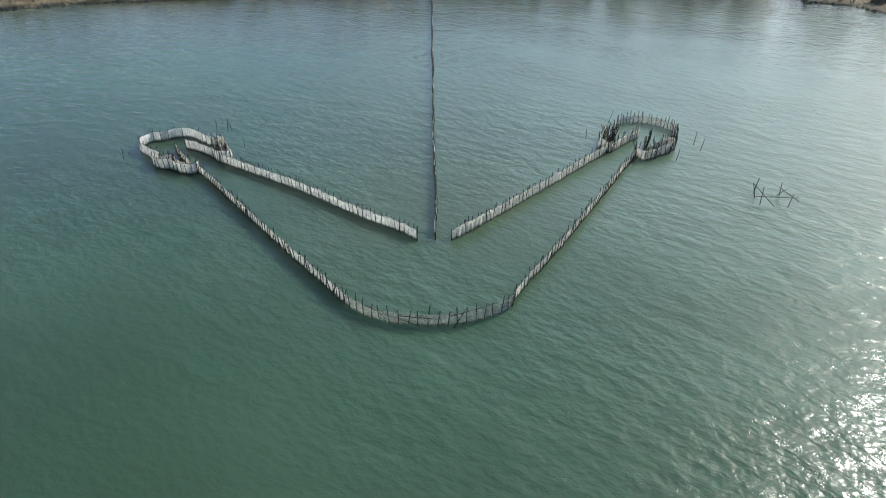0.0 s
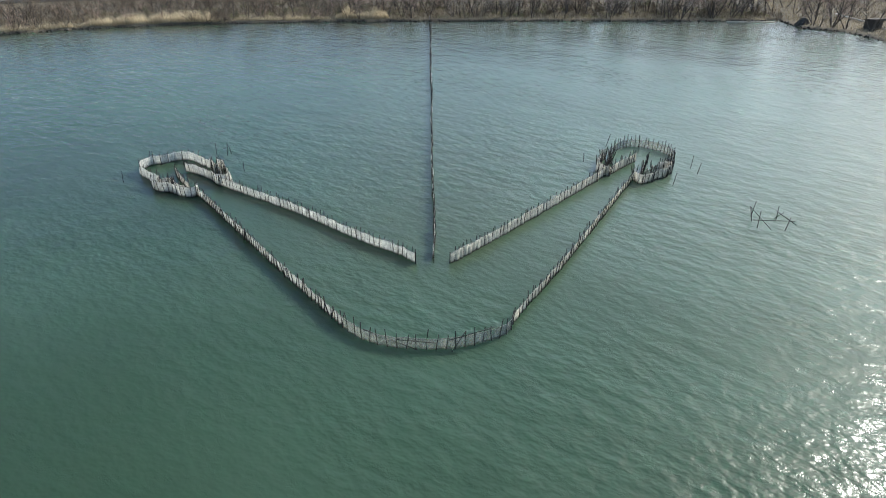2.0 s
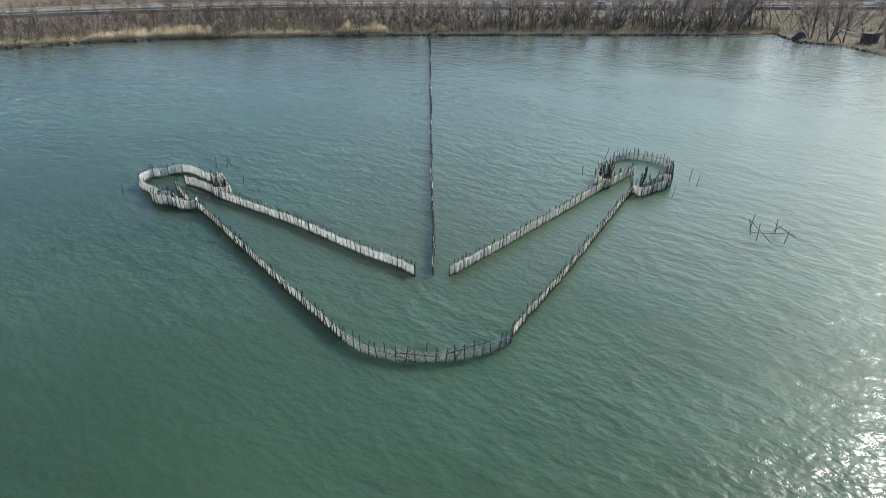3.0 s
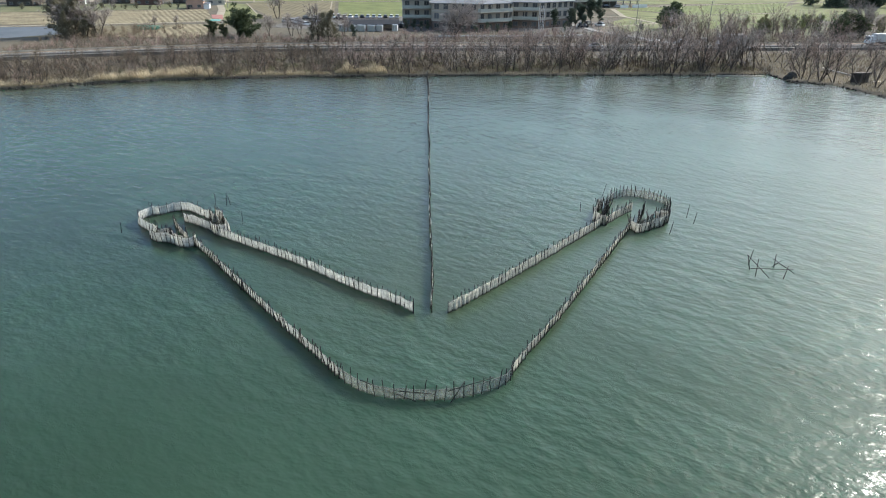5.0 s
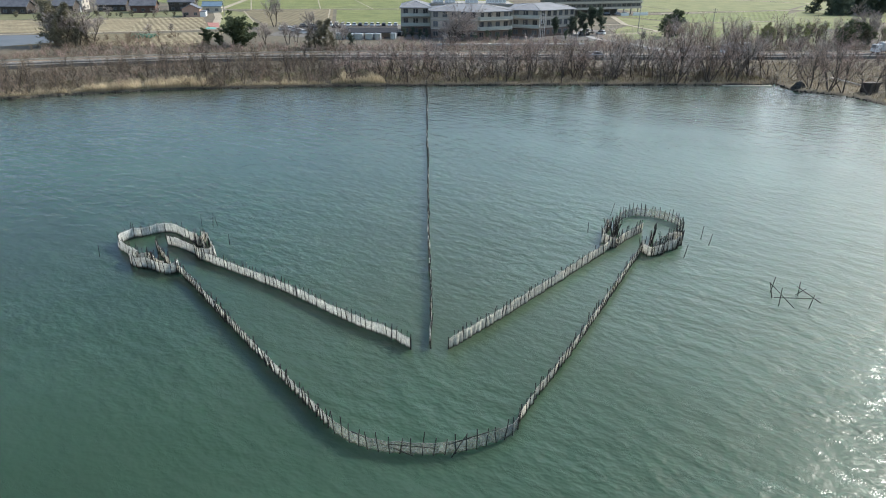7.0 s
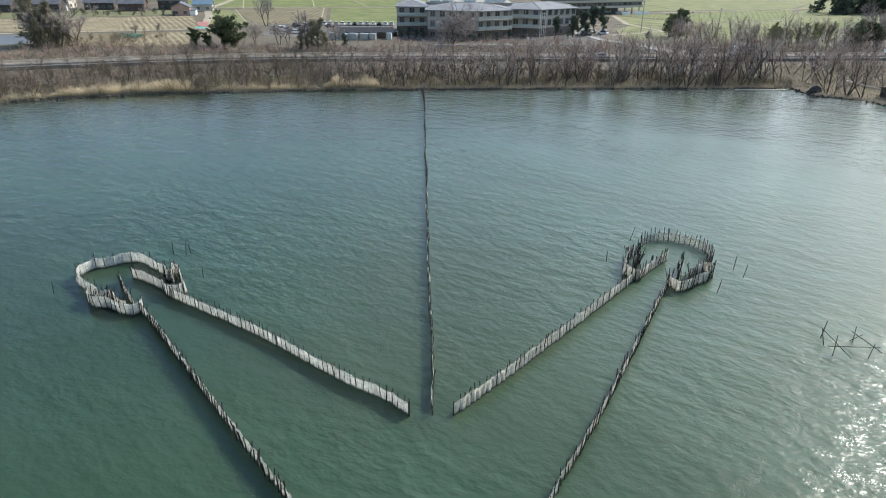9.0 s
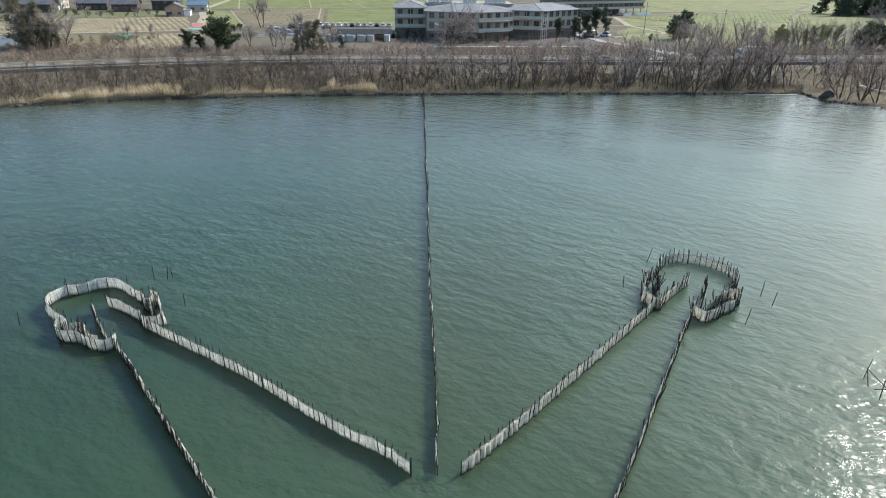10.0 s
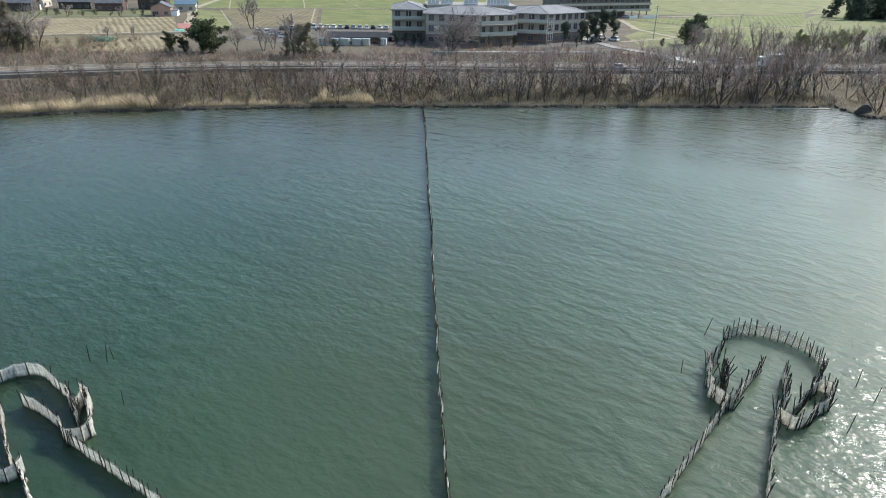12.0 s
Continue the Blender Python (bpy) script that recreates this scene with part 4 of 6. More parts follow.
KINDS = [car(pose(-300, 400, LAND_Z + 0.05), p, t, l) for p, t, l in
         ((WHITE, True, "white compact van parked in the car park"), (WHITE, False, "white car parked in the car park"), (SILVER, False, "silver car parked in the car park"),
          (BLACK, True, "black tall car parked in the car park"), (BLACK, False, "dark saloon parked in the car park"))]
spots = [(-41 + 2.55 * i, 251.5 + 0.14 * i, 90) for i in range(12)] + [(-54 + 2.3 * i, 231 - 3.6 * i, 25) for i in range(4)] + [(-58.5 + 2.4 * i, 233 + 1.5 * i, 110) for i in range(3)]
spots += [(-46, 244, 10), (-43.5, 240, 10), (-9, 214, 60), (63, 226, 40), (66.5, 229, 40), (70, 225, 130), (62, 219, 20), (97, 320, 5), (104, 323, 5), (108, 324, 5), (84, 172.5, 175), (92, 174.6, 160)]
rnd = random.Random(5)
for x, y, turn in spots:
    copy_thing(KINDS[rnd.choice((0, 1, 1, 2, 0, 3, 4, 2))], pose(x, y, LAND_Z + 0.06, 0, 0, turn + rnd.uniform(-3, 3)))
for k, (x, y) in zip(KINDS, ((-44, 234), (-48, 246), (-46.5, 237), (-51, 243), (-37.5, 243))):
    k.matrix_basis = pose(x, y, LAND_Z + 0.06, 0, 0, 15)


# ---------------------------------------------------------------- buildings
def hip_roof(ring, ridge, eave, top, over, mat, parent, name="roof"):
    """A low roof: the plan drawn out by the overhang, rising to a ridge line."""
    c = sum((Vector(p) for p in ring), Vector((0, 0))) / len(ring)
    out = [Vector(p) + (Vector(p) - c).normalized() * over for p in ring]
    s = Shape()
    n = len(out)
    s.v += [Vector((p.x, p.y, eave - 0.3)) for p in out] + [Vector((p.x, p.y, eave)) for p in out]
    a, b = (Vector((*r, top)) for r in ridge)
    s.v += [a, b]
    s.f += [tuple(range(n - 1, -1, -1))] + [(i, (i + 1) % n, n + (i + 1) % n, n + i) for i in range(n)]
    near = [2 * n if (s.v[n + i] - a).length < (s.v[n + i] - b).length else 2 * n + 1 for i in range(n)]
    for i in range(n):
        j = (i + 1) % n
        s.f.append((n + i, n + j, near[i]) if near[i] == near[j] else (n + i, n + j, near[j], near[i]))
    body = part(name, s, mat, parent)
    for p, q in [(s.v[n + i], s.v[near[i]]) for i in range(n)] + [(a, b)]:
        cap = Shape()
        cap.tube(p, q, 0.13, 0.13, 6, cap=True)
        part("ridge_cap", cap, CONCRETE, body)
    return body


def wall_window(parent, a, b, u, z, w, h, proud=0.03, wall=""):
    """A recessed-looking window on the wall line a-b: frame, sill and pane."""
    a, b = Vector(a), Vector(b)
    d = (b - a).normalized()
    m = a.lerp(b, u)
    n = Vector((d.y, -d.x))
    f = Shape()
    p, q = m - d * (w / 2 + 0.08) + n * proud, m + d * (w / 2 + 0.08) + n * proud
    f.slab(p, q, 0.1, z - 0.08, z)
    f.slab(p, q, 0.1, z + h, z + h + 0.08)
    for s in (-w / 2 - 0.04, 0, w / 2 + 0.04):
        f.slab(m + d * (s - 0.04) + n * proud, m + d * (s + 0.04) + n * proud, 0.1, z, z + h)
    ob = part("window", f, SASH, parent)
    g = Shape()
    g.slab(m - d * w / 2 + n * (proud - 0.01), m + d * w / 2 + n * (proud - 0.01), 0.06, z, z + h)
    part("pane", g, GLASS, ob)


def care_wing(at, ring, ridge, faces, label, balconies, eave=9.7, ridge_z=11.6):
    """A three-storey wing with a low grey hip roof, windows and balconies; ring in metres from its corner."""
    w = thing("care_home_wing", (*at, LAND_Z), label, "building", "care home wings")
    s = Shape()
    s.prism(ring, -0.3, eave - 0.31)
    part("wall", s, WALL_GREY, w)
    base = Shape()
    c = sum((Vector(p) for p in ring), Vector((0, 0))) / len(ring)
    base.prism([Vector(p) + (Vector(p) - c).normalized() * 0.03 for p in ring], -0.3, 3.2)
    part("tiled_base", base, WALL_BROWN, w)
    band = Shape()
    c = sum((Vector(p) for p in ring), Vector((0, 0))) / len(ring)
    for z in (3.25, 6.65):
        band.prism([Vector(p) + (Vector(p) - c).normalized() * 0.08 for p in ring], z, z + 0.35)
    part("floor_band", band, WALL_PALE, w)
    hip_roof(ring, ridge, eave, ridge_z, 1.1, ROOF_GREY, w)
    for a, b in faces:
        a, b = Vector(ring[a]), Vector(ring[b])
        count = max(2, int((b - a).length / 3.1))
        for floor in range(3):
            for i in range(count):
                wall_window(w, a, b, (i + 0.5) / count, floor * 3.4 + (0.9 if floor == 0 else 0.75), 1.7, 1.5 if floor == 0 else 1.9)
    for a, b, depth in balconies:
        a, b = Vector(ring[a]), Vector(ring[b])
        d = (b - a).normalized()
        n = Vector((d.y, -d.x))
        for z in (3.4, 6.8):
            deck = Shape()
            deck.prism([a + n * 0.1, b + n * 0.1, b + n * depth, a + n * depth], z - 0.2, z)
            bal = part("balcony", deck, WALL_PALE, w)
            rail = Shape()
            rail.slab(a + n * (depth - 0.05), b + n * (depth - 0.05), 0.06, z + 0.12, z + 1.15)
            rail.slab(a + n * 0.1, a + n * (depth - 0.1), 0.06, z + 0.12, z + 1.15)
            rail.slab(b + n * 0.1, b + n * (depth - 0.1), 0.06, z + 0.12, z + 1.15)
            part("railing", rail, RAILING, bal)
            posts = max(2, int((b - a).length / 4))
            for i in range(posts + 1):
                p = a.lerp(b, i / posts) + n * (depth - 0.12)
                post = Shape()
                post.tube((p.x, p.y, z), (p.x, p.y, z + 3.1 if z < 6 else eave - 0.35), 0.07, 0.07, 6)
                part("post", post, WALL_PALE, bal)
    return w


care_wing((2.0, 209.0), [(0, 0), (17, -4), (29.5, 2.2), (29.5, 19), (0, 19)], [(9, 9), (20, 8.5)], [(0, 1), (1, 2)],
          "grey three-storey care home wing with angled front", [(1, 2, 2.0)])
care_wing((-9.5, 220.0), [(0, 0), (11.3, 0.5), (11.3, 22), (0, 22)], [(5.5, 7), (5.6, 15)], [(0, 1), (3, 0)],
          "grey three-storey care home wing with end balconies", [(0, 1, 1.7)], 10.0, 11.9)
care_wing((33.0, 218.0), [(0, 0), (10.5, -3.0), (26, 8.0), (26, 24), (0, 24)], [(9, 8), (17, 13)], [(0, 1), (1, 2)],
          "grey three-storey care home wing with pale balcony fronts", [(0, 1, 2.0)])
link = thing("plant_block", (2.5, 229.5, LAND_Z), "flat-roofed grey service block behind the wings", "building")
s = Shape()
s.prism([(0, 0), (32, 0), (32, 16), (0, 16)], -0.3, 10.6)
part("wall", s, WALL_GREY, link)
s = Shape()
s.prism([(-0.3, -0.3), (32.3, -0.3), (32.3, 16.3), (-0.3, 16.3)], 10.6, 11.0)
part("roof", s, CONCRETE, link)


def rooftop_unit(x, y, w, label):
    u = thing("rooftop_unit", (x, y, LAND_Z + 11.0), label, "air conditioner", "rooftop units")
    s = Shape()
    s.box(-w / 2, -1, 0.15, w / 2, 1, 2.0)
    part("casing", s, WHITE, u)
    for k in range(3):
        f = Shape()
        f.box(-w / 2 + 0.15 + k * w / 3, -1.06, 0.5, -w / 2 + w / 3 - 0.1 + k * w / 3, -1.003, 1.8)
        part("grille", f, SILVER, u)
    b = Shape()
    b.box(-w / 2 + 0.1, -0.9, 0, w / 2 - 0.1, 0.9, 0.15)
    part("base", b, STEEL, u)


for x, w in ((5, 4.2), (9.8, 4.2), (18.5, 5.0), (26, 3.4), (30, 4.6)):
    rooftop_unit(x, 232 + 0.2 * w, w, "white ventilated rooftop unit on the service block")

slab = thing("school_block", (76, 313, LAND_Z), "long grey building with open ground floor", "building")
d = Vector((56, 24)).normalized()
n = Vector((-d.y, d.x))


def along(u, v):
    return d * u + n * v


s = Shape()
s.prism([along(-10, 0), along(46, 0), along(46, 14), along(-10, 14)], 3.2, 12.5)
part("wall", s, SCHOOL_WALL, slab)
for z in (3.2, 6.1, 9.0, 11.7):
    s = Shape()
    s.slab(along(-10.2, -0.9), along(46.2, -0.9), 0.12, z - 0.1, z + 0.95)
    s.slab(along(-10.2, -0.4), along(46.2, -0.4), 0.78, z - 0.1, z + 0.05)
    part("balcony", s, WALL_PALE, slab)
s = Shape()
s.prism([along(-10, 5), along(34, 5), along(34, 14), along(-10, 14)], -0.3, 3.2)
part("ground_floor", s, SCHOOL_WALL, slab)
s = Shape()
s.prism([along(-10.5, -0.5), along(46.5, -0.5), along(46.5, 14.5), along(-10.5, 14.5)], 12.5, 13.0)
part("roof", s, CONCRETE, slab)
for i in range(12):
    p = along(-8 + i * 4.8, 0.5)
    c = Shape()
    c.tube((p.x, p.y, -0.3), (p.x, p.y, 3.2), 0.3, 0.3, 8)
    part("column", c, CONCRETE, slab)
for z in (4.3, 7.5, 10.3):
    for i in range(17):
        wall_window(slab, along(-10, 0), along(46, 0), (i + 0.5) / 17, z, 2.4, 1.4)
for i, u in enumerate((30, 38, 43)):
    p = along(u, -7) + Vector((76, 313))
    s = Shape()
    s.box(-2.6, -0.08, 0, 2.6, 0.08, 1.6)
    ob = new("site_fence", s.mesh("site_fence", WHITE))
    ob.matrix_basis = pose(p.x, p.y, LAND_Z, 0, 0, 23)
    tagged(ob, "white panel fence in front of the long building", "fence", "white panel fences")


def gable_house(at, turn, w, dp, eave, ridge, wall, roof, label, lean=False):
    h = thing("house", pose(*at, LAND_Z, 0, 0, turn), label, "house", "village houses")
    s = Shape()
    k = 0
    s.v += [Vector(p) for p in ((-w / 2, -dp / 2, -0.3), (w / 2, -dp / 2, -0.3), (w / 2, dp / 2, -0.3), (-w / 2, dp / 2, -0.3), (-w / 2, -dp / 2, eave), (w / 2, -dp / 2, eave), (w / 2, dp / 2, eave), (-w / 2, dp / 2, eave),
                                (0, -dp / 2, ridge - 0.1), (0, dp / 2, ridge - 0.1))]
    s.f += [(0, 1, 5, 8, 4), (1, 2, 6, 5), (2, 3, 7, 9, 6), (3, 0, 4, 7), (4, 8, 9, 7), (8, 5, 6, 9)]
    part("wall", s, wall, h)
    o, t = 0.6, 0.22
    r = Shape()
    for sx in (-1, 1):
        drop = (ridge - eave) / (w / 2) * o
        a = [(0, -dp / 2 - o, ridge), (sx * (w / 2 + o), -dp / 2 - o, eave - drop + 0.1), (sx * (w / 2 + o), dp / 2 + o, eave - drop + 0.1), (0, dp / 2 + o, ridge)]
        i = len(r.v)
        r.v += [Vector(p) for p in a] + [Vector(p) + Vector((0, 0, t)) for p in a]
        q = [(3, 2, 1, 0), (4, 5, 6, 7), (0, 1, 5, 4), (1, 2, 6, 5), (2, 3, 7, 6), (3, 0, 4, 7)]
        r.f += [tuple(i + j for j in (f if sx > 0 else f[::-1])) for f in q]
    part("roof", r, roof, h)
    rc = Shape()
    rc.tube((0, -dp / 2 - o, ridge + t), (0, dp / 2 + o, ridge + t), 0.14, 0.14, 6, cap=True)
    part("ridge_cap", rc, roof, h)
    sides = [((-w / 2, -dp / 2), (w / 2, -dp / 2)), ((w / 2, -dp / 2), (w / 2, dp / 2)), ((-w / 2, dp / 2), (-w / 2, -dp / 2))]
    for a, b in sides:
        ln = (Vector(b) - Vector(a)).length
        for fl in range(2 if eave > 4.3 else 1):
            for i in range(max(1, int(ln / 3.4))):
                wall_window(h, a, b, (i + 0.5) / max(1, int(ln / 3.4)), 0.8 + fl * 2.7, 1.5, 1.2)
    door = Shape()
    door.box(-w / 2 + 0.5, -dp / 2 - 0.06, 0, -w / 2 + 1.4, -dp / 2 - 0.003, 2.0)
    part("door", door, WALL_WOOD, h)
    if lean:
        l = Shape()
        l.box(w / 2, -dp / 2 + 0.3, -0.3, w / 2 + 2.6, dp / 2 - 0.3, 2.3)
        part("lean_to", l, WHITE, h, "white side annex")
        lr = Shape()
        lr.box(w / 2, -dp / 2, 2.3, w / 2 + 3.0, dp / 2, 2.45)
        part("annex_roof", lr, roof, h)
    return h


gable_house((-114.5, 296), 12, 8.0, 9, 3.7, 5.6, WALL_PINK, ROOF_TILE, "salmon gabled house beside the lane", True)
gable_house((-112, 322), 100, 7, 9, 3.2, 5.0, WALL_PALE, ROOF_BLUE, "pale house with blue metal roof")
gable_house((-146, 318), 100, 9, 12, 3.6, 6.2, WALL_RED, ROOF_TILE, "red-brown boarded farmhouse with dark tiles", True)
gable_house((-130, 330), 95, 9, 13, 4.6, 7.0, WALL_WOOD, ROOF_TILE, "dark timber house with tiled roof")
gable_house((-165, 325), 100, 9, 14, 3.4, 6.0, WALL_WOOD, ROOF_TILE, "dark timber barn with open front")
gable_house((-184, 308), 98, 10, 15, 3.8, 6.6, WALL_WOOD, ROOF_TILE, "long dark farmhouse with pale annex", True)
gable_house((-203, 304), 95, 9, 12, 3.6, 6.2, WALL_WOOD, ROOF_TILE, "dark boarded farmhouse with heavy tiles")
gable_house((-190, 332), 95, 10, 14, 4.8, 7.4, WALL_PALE, ROOF_GREY, "pale house with grey roof")
gable_house((-212, 322), 95, 10, 13, 4.8, 7.2, WALL_WOOD, ROOF_TILE, "dark house with tiled roof at the village edge")
gable_house((-160, 350), 95, 10, 13, 5, 7.4, WALL_PALE, ROOF_TILE, "pale two-storey village house")

# the pale escape stair on the balcony front of the care home
stair = thing("escape_stair", pose(44.2, 213.2, LAND_Z, 0, 0, 20), "white steel escape stair against the care home", "stair")
for x in (-0.8, 0.8):
    for y in (-0.6, 0.6):
        s = Shape()
        s.tube((x, y, -0.1), (x, y, 8.6), 0.07, 0.07, 6, cap=True)
        part("post", s, WHITE, stair)
for z in (1.2, 3.4, 5.1, 6.8, 8.4):
    s = Shape()
    s.box(-0.85, -0.65, z, 0.85, 0.65, z + 0.1)
    part("landing", s, STEEL, stair)

# the low pale wall along the care home's lawn
strip("low_wall", [(4, 188.2), (11.5, 188.6), (28, 189.6), (46, 191.0), (56, 192.5)], 1.3, LAND_Z - 0.3, LAND_Z + 0.45, PALE_CONCRETE, "low broad pale concrete wall along a lawn", "wall")

# the long low shed with storage cabins in front
shed = thing("shed", pose(-20.5, 209.5, LAND_Z, 0, 0, 5), "long open shed with grey metal roof", "shed")
s = Shape()
s.box(-9.6, 2.6, -0.2, 9.6, 3.0, 2.9)
part("back_wall", s, WALL_GREY, shed)
s = Shape()
k = len(s.v)
s.prism([(-10.2, -3.4), (10.2, -3.4), (10.2, 3.4), (-10.2, 3.4)], 2.3, 2.5)
for i in (2, 3, 6, 7):
    s.v[i].z += 0.75
for i in (0, 1, 4, 5):
    s.v[i].z -= 0.35
part("roof", s, SHED_ROOF, shed)
for i in range(7):
    p = Shape()
    p.tube((-9.4 + 3.13 * i, -3.0, -0.2), (-9.4 + 3.13 * i, -3.0, 2.05), 0.07, 0.07, 6)
    part("post", p, STEEL, shed)


def cabin(x, y, w, paint, label):
    c = thing("storage_cabin", pose(x, y, LAND_Z, 0, 0, 5 + x), label, "storage cabin", "storage cabins")
    s = Shape()
    s.box(-w / 2, -0.8, 0.1, w / 2, 0.8, 2.1)
    part("body", s, paint, c)
    r = Shape()
    r.box(-w / 2 - 0.1, -0.9, 2.1, w / 2 + 0.1, 0.9, 2.2)
    part("roof", r, SILVER, c)
    for i in range(2):
        dd = Shape()
        dd.box(-w / 2 + 0.1 + i * w / 2, -0.84, 0.2, -0.08 + i * w / 2, -0.803, 2.0)
        part("door", dd, RAILING, c)
    b = Shape()
    b.box(-w / 2 + 0.1, -0.7, 0, w / 2 - 0.1, 0.7, 0.1)
    part("base", b, CONCRETE, c)


for x, y, w in ((-31, 202.5, 2.6), (-27.4, 202.6, 2.4), (-24.2, 202.8, 3.0), (-20.4, 202.8, 2.8), (-17.4, 203.0, 2.2), (-11.8, 204.5, 1.8)):
    cabin(x, y, w, WHITE if w < 2 else SILVER, "pale metal storage cabin in front of a shed")

# green netting over a vegetable plot
frame_net = thing("crop_net", pose(-102.5, 204, LAND_Z) @ Matrix.Diagonal((0.75, 1, 1.5, 1)), "green netting on hoops over a vegetable plot", "crop net")
for i in range(6):
    s = Shape()
    pts = [Vector((i * 2.4 - 6, 2.6 * math.cos(u), 0.9 * math.sin(u))) for u in np.linspace(0, math.pi, 8)]
    for p, q in zip(pts, pts[1:]):
        s.tube(p, q, 0.03, 0.03, 5)
    part("hoop", s, STEEL, frame_net)
s = Shape()
for i in range(20):
    for j in range(9):
        if (i * 7 + j * 13 + i * j) % 9 < 4:
            continue
        for di in (0, 1):
            for dj in (0, 1):
                u = math.pi * (j + dj) / 9
                s.v.append(Vector(((i + di) * 0.6 - 6, 2.6 * math.cos(u), 0.9 * math.sin(u) + 0.1 * math.sin(i * 2.1 + j))))
        k = len(s.v) - 4
        s.f.append((k, k + 2, k + 3, k + 1))
part("netting", s, GREEN_NET, frame_net)


def power_pole(x, y, h, label):
    p = thing("power_pole", (x, y, LAND_Z), label, "power pole", "power poles")
    s = Shape()
    s.tube((0, 0, -0.3), (0, 0, h), 0.16, 0.1, 8, cap=True)
    part("pole", s, CONCRETE, p)
    for z in (h - 0.6, h - 1.5):
        a = Shape()
        a.box(-0.8, -0.05, z, 0.8, 0.05, z + 0.1)
        part("crossarm", a, STEEL, p)
    for dx in (-0.7, 0, 0.7):
        b = Shape()
        b.tube((dx, 0, h - 0.5), (dx, 0, h - 0.25), 0.05, 0.05, 6, cap=True)
        part("insulator", b, WHITE, p)


for x, y, h in ((88, 235, 12), (110, 214, 11), (-158, 292, 9), (-100, 300, 9)):
    power_pole(x, y, h, "grey concrete power pole beside a field")


# ---------------------------------------------------------------- trees and scrub
def limb(s, rnd, p, d, length, r, segs, droop=0.0, sides=5):
    """A crooked tapering limb; returns the points along it."""
    pts, step = [p], length / segs
    for i in range(segs):
        d = (d + Vector((rnd.gauss(0, 0.16), rnd.gauss(0, 0.16), rnd.gauss(0.04, 0.1) - droop))).normalized()
        q = p + d * step
        r1 = r * (1 - 0.75 * (i + 1) / segs) if segs > 1 else r * 0.4
        r0 = r * (1 - 0.75 * i / segs)
        s.tube(p, q, r0, max(r1, 0.006), sides)
        pts.append(q)
        p = q
    return pts, d


def fork(rnd, d, spread_by):
    u = d.orthogonal().normalized()
    u = Matrix.Rotation(rnd.uniform(0, 6.283), 3, d) @ u
    return (d + u * spread_by).normalized()


def bare_tree_meshes(seed, h, stems, limbs, branches, twigs, lean=0.15, twig_mat=TWIG, spread_by=0.7, twig_r=0.014, flare=0.25, plain=False):
    """Trunk with limbs as one mesh, the fine leafless crown as another."""
    rnd = random.Random(seed)
    wood, fine = Shape(), Shape()
    for k in range(stems):
        ang = rnd.uniform(0, 6.283)
        d = Vector((math.cos(ang) * (lean + flare * (stems > 1)), math.sin(ang) * (lean + flare * (stems > 1)), 1)).normalized()
        top = h * rnd.uniform(0.72, 0.9) * (1 if k == 0 else rnd.uniform(0.75, 1))
        r = 0.0155 * h * (1.15 if stems == 1 else 0.8)
        base = Vector((math.cos(ang) * 0.12 * stems * 0.5, math.sin(ang) * 0.12 * stems * 0.5, -0.35))
        pts, _ = limb(wood, rnd, base, d, top, r, 4 if plain else 7, sides=4 if plain else 6)
        for i in range(limbs):
            u = 0.14 + 0.86 * (i + rnd.random()) / limbs
            j = min(len(pts) - 2, int(u * (len(pts) - 1)))
            p = pts[j].lerp(pts[j + 1], rnd.random())
            dd = fork(rnd, (pts[j + 1] - pts[j]).normalized(), spread_by * rnd.uniform(0.6, 1.3))
            ln = top * (0.44 - 0.2 * u) * rnd.uniform(0.8, 1.2)
            bpts, bd = limb(wood, rnd, p, dd, ln, r * 0.4 * (1.15 - 0.6 * u), 2 if plain else 3, sides=3)
            for m in range(branches):
                t = 0.2 + 0.8 * (m + rnd.random()) / branches
                jj = min(len(bpts) - 2, int(t * (len(bpts) - 1)))
                q = bpts[jj].lerp(bpts[jj + 1], rnd.random())
                sd = fork(rnd, (bpts[jj + 1] - bpts[jj]).normalized(), 0.8)
                sl = ln * (0.55 - 0.25 * t) * rnd.uniform(0.7, 1.3)
                cpts, cd = [q, q + sd * sl * 0.5, q + sd * sl], sd
                fine.tube(q, cpts[2], 0.018, 0, 3)
                for w in range(twigs):
                    o = cpts[rnd.randrange(2)].lerp(cpts[2], rnd.random())
                    td = fork(rnd, cd, rnd.uniform(0.5, 1.1))
                    td.z += 0.25
                    fine.tube(o, o + td.normalized() * sl * rnd.uniform(0.4, 0.9), twig_r, 0, 3)
    return wood.mesh("trunk", BARK), fine.mesh("crown", twig_mat)


def bough(s, rnd, p, d, length, r, end, segs, sides, wander=0.14, rise=0.05):
    """A crooked limb that keeps a share of its girth to its end; returns its points."""
    pts = [p]
    for i in range(segs):
        d = (d + Vector((rnd.gauss(0, wander), rnd.gauss(0, wander), rnd.gauss(rise, 0.07)))).normalized()
        q = p + d * length / segs
        s.tube(p, q, r * (1 - (1 - end) * i / segs), r * (1 - (1 - end) * (i + 1) / segs), sides)
        pts.append(q)
        p = q
    return pts


def spot(pts, u):
    """A place on a limb at the share u of its length, and the limb's direction there."""
    j = min(len(pts) - 2, int(u * (len(pts) - 1)))
    return pts[j].lerp(pts[j + 1], u * (len(pts) - 1) - j), (pts[j + 1] - pts[j]).normalized()


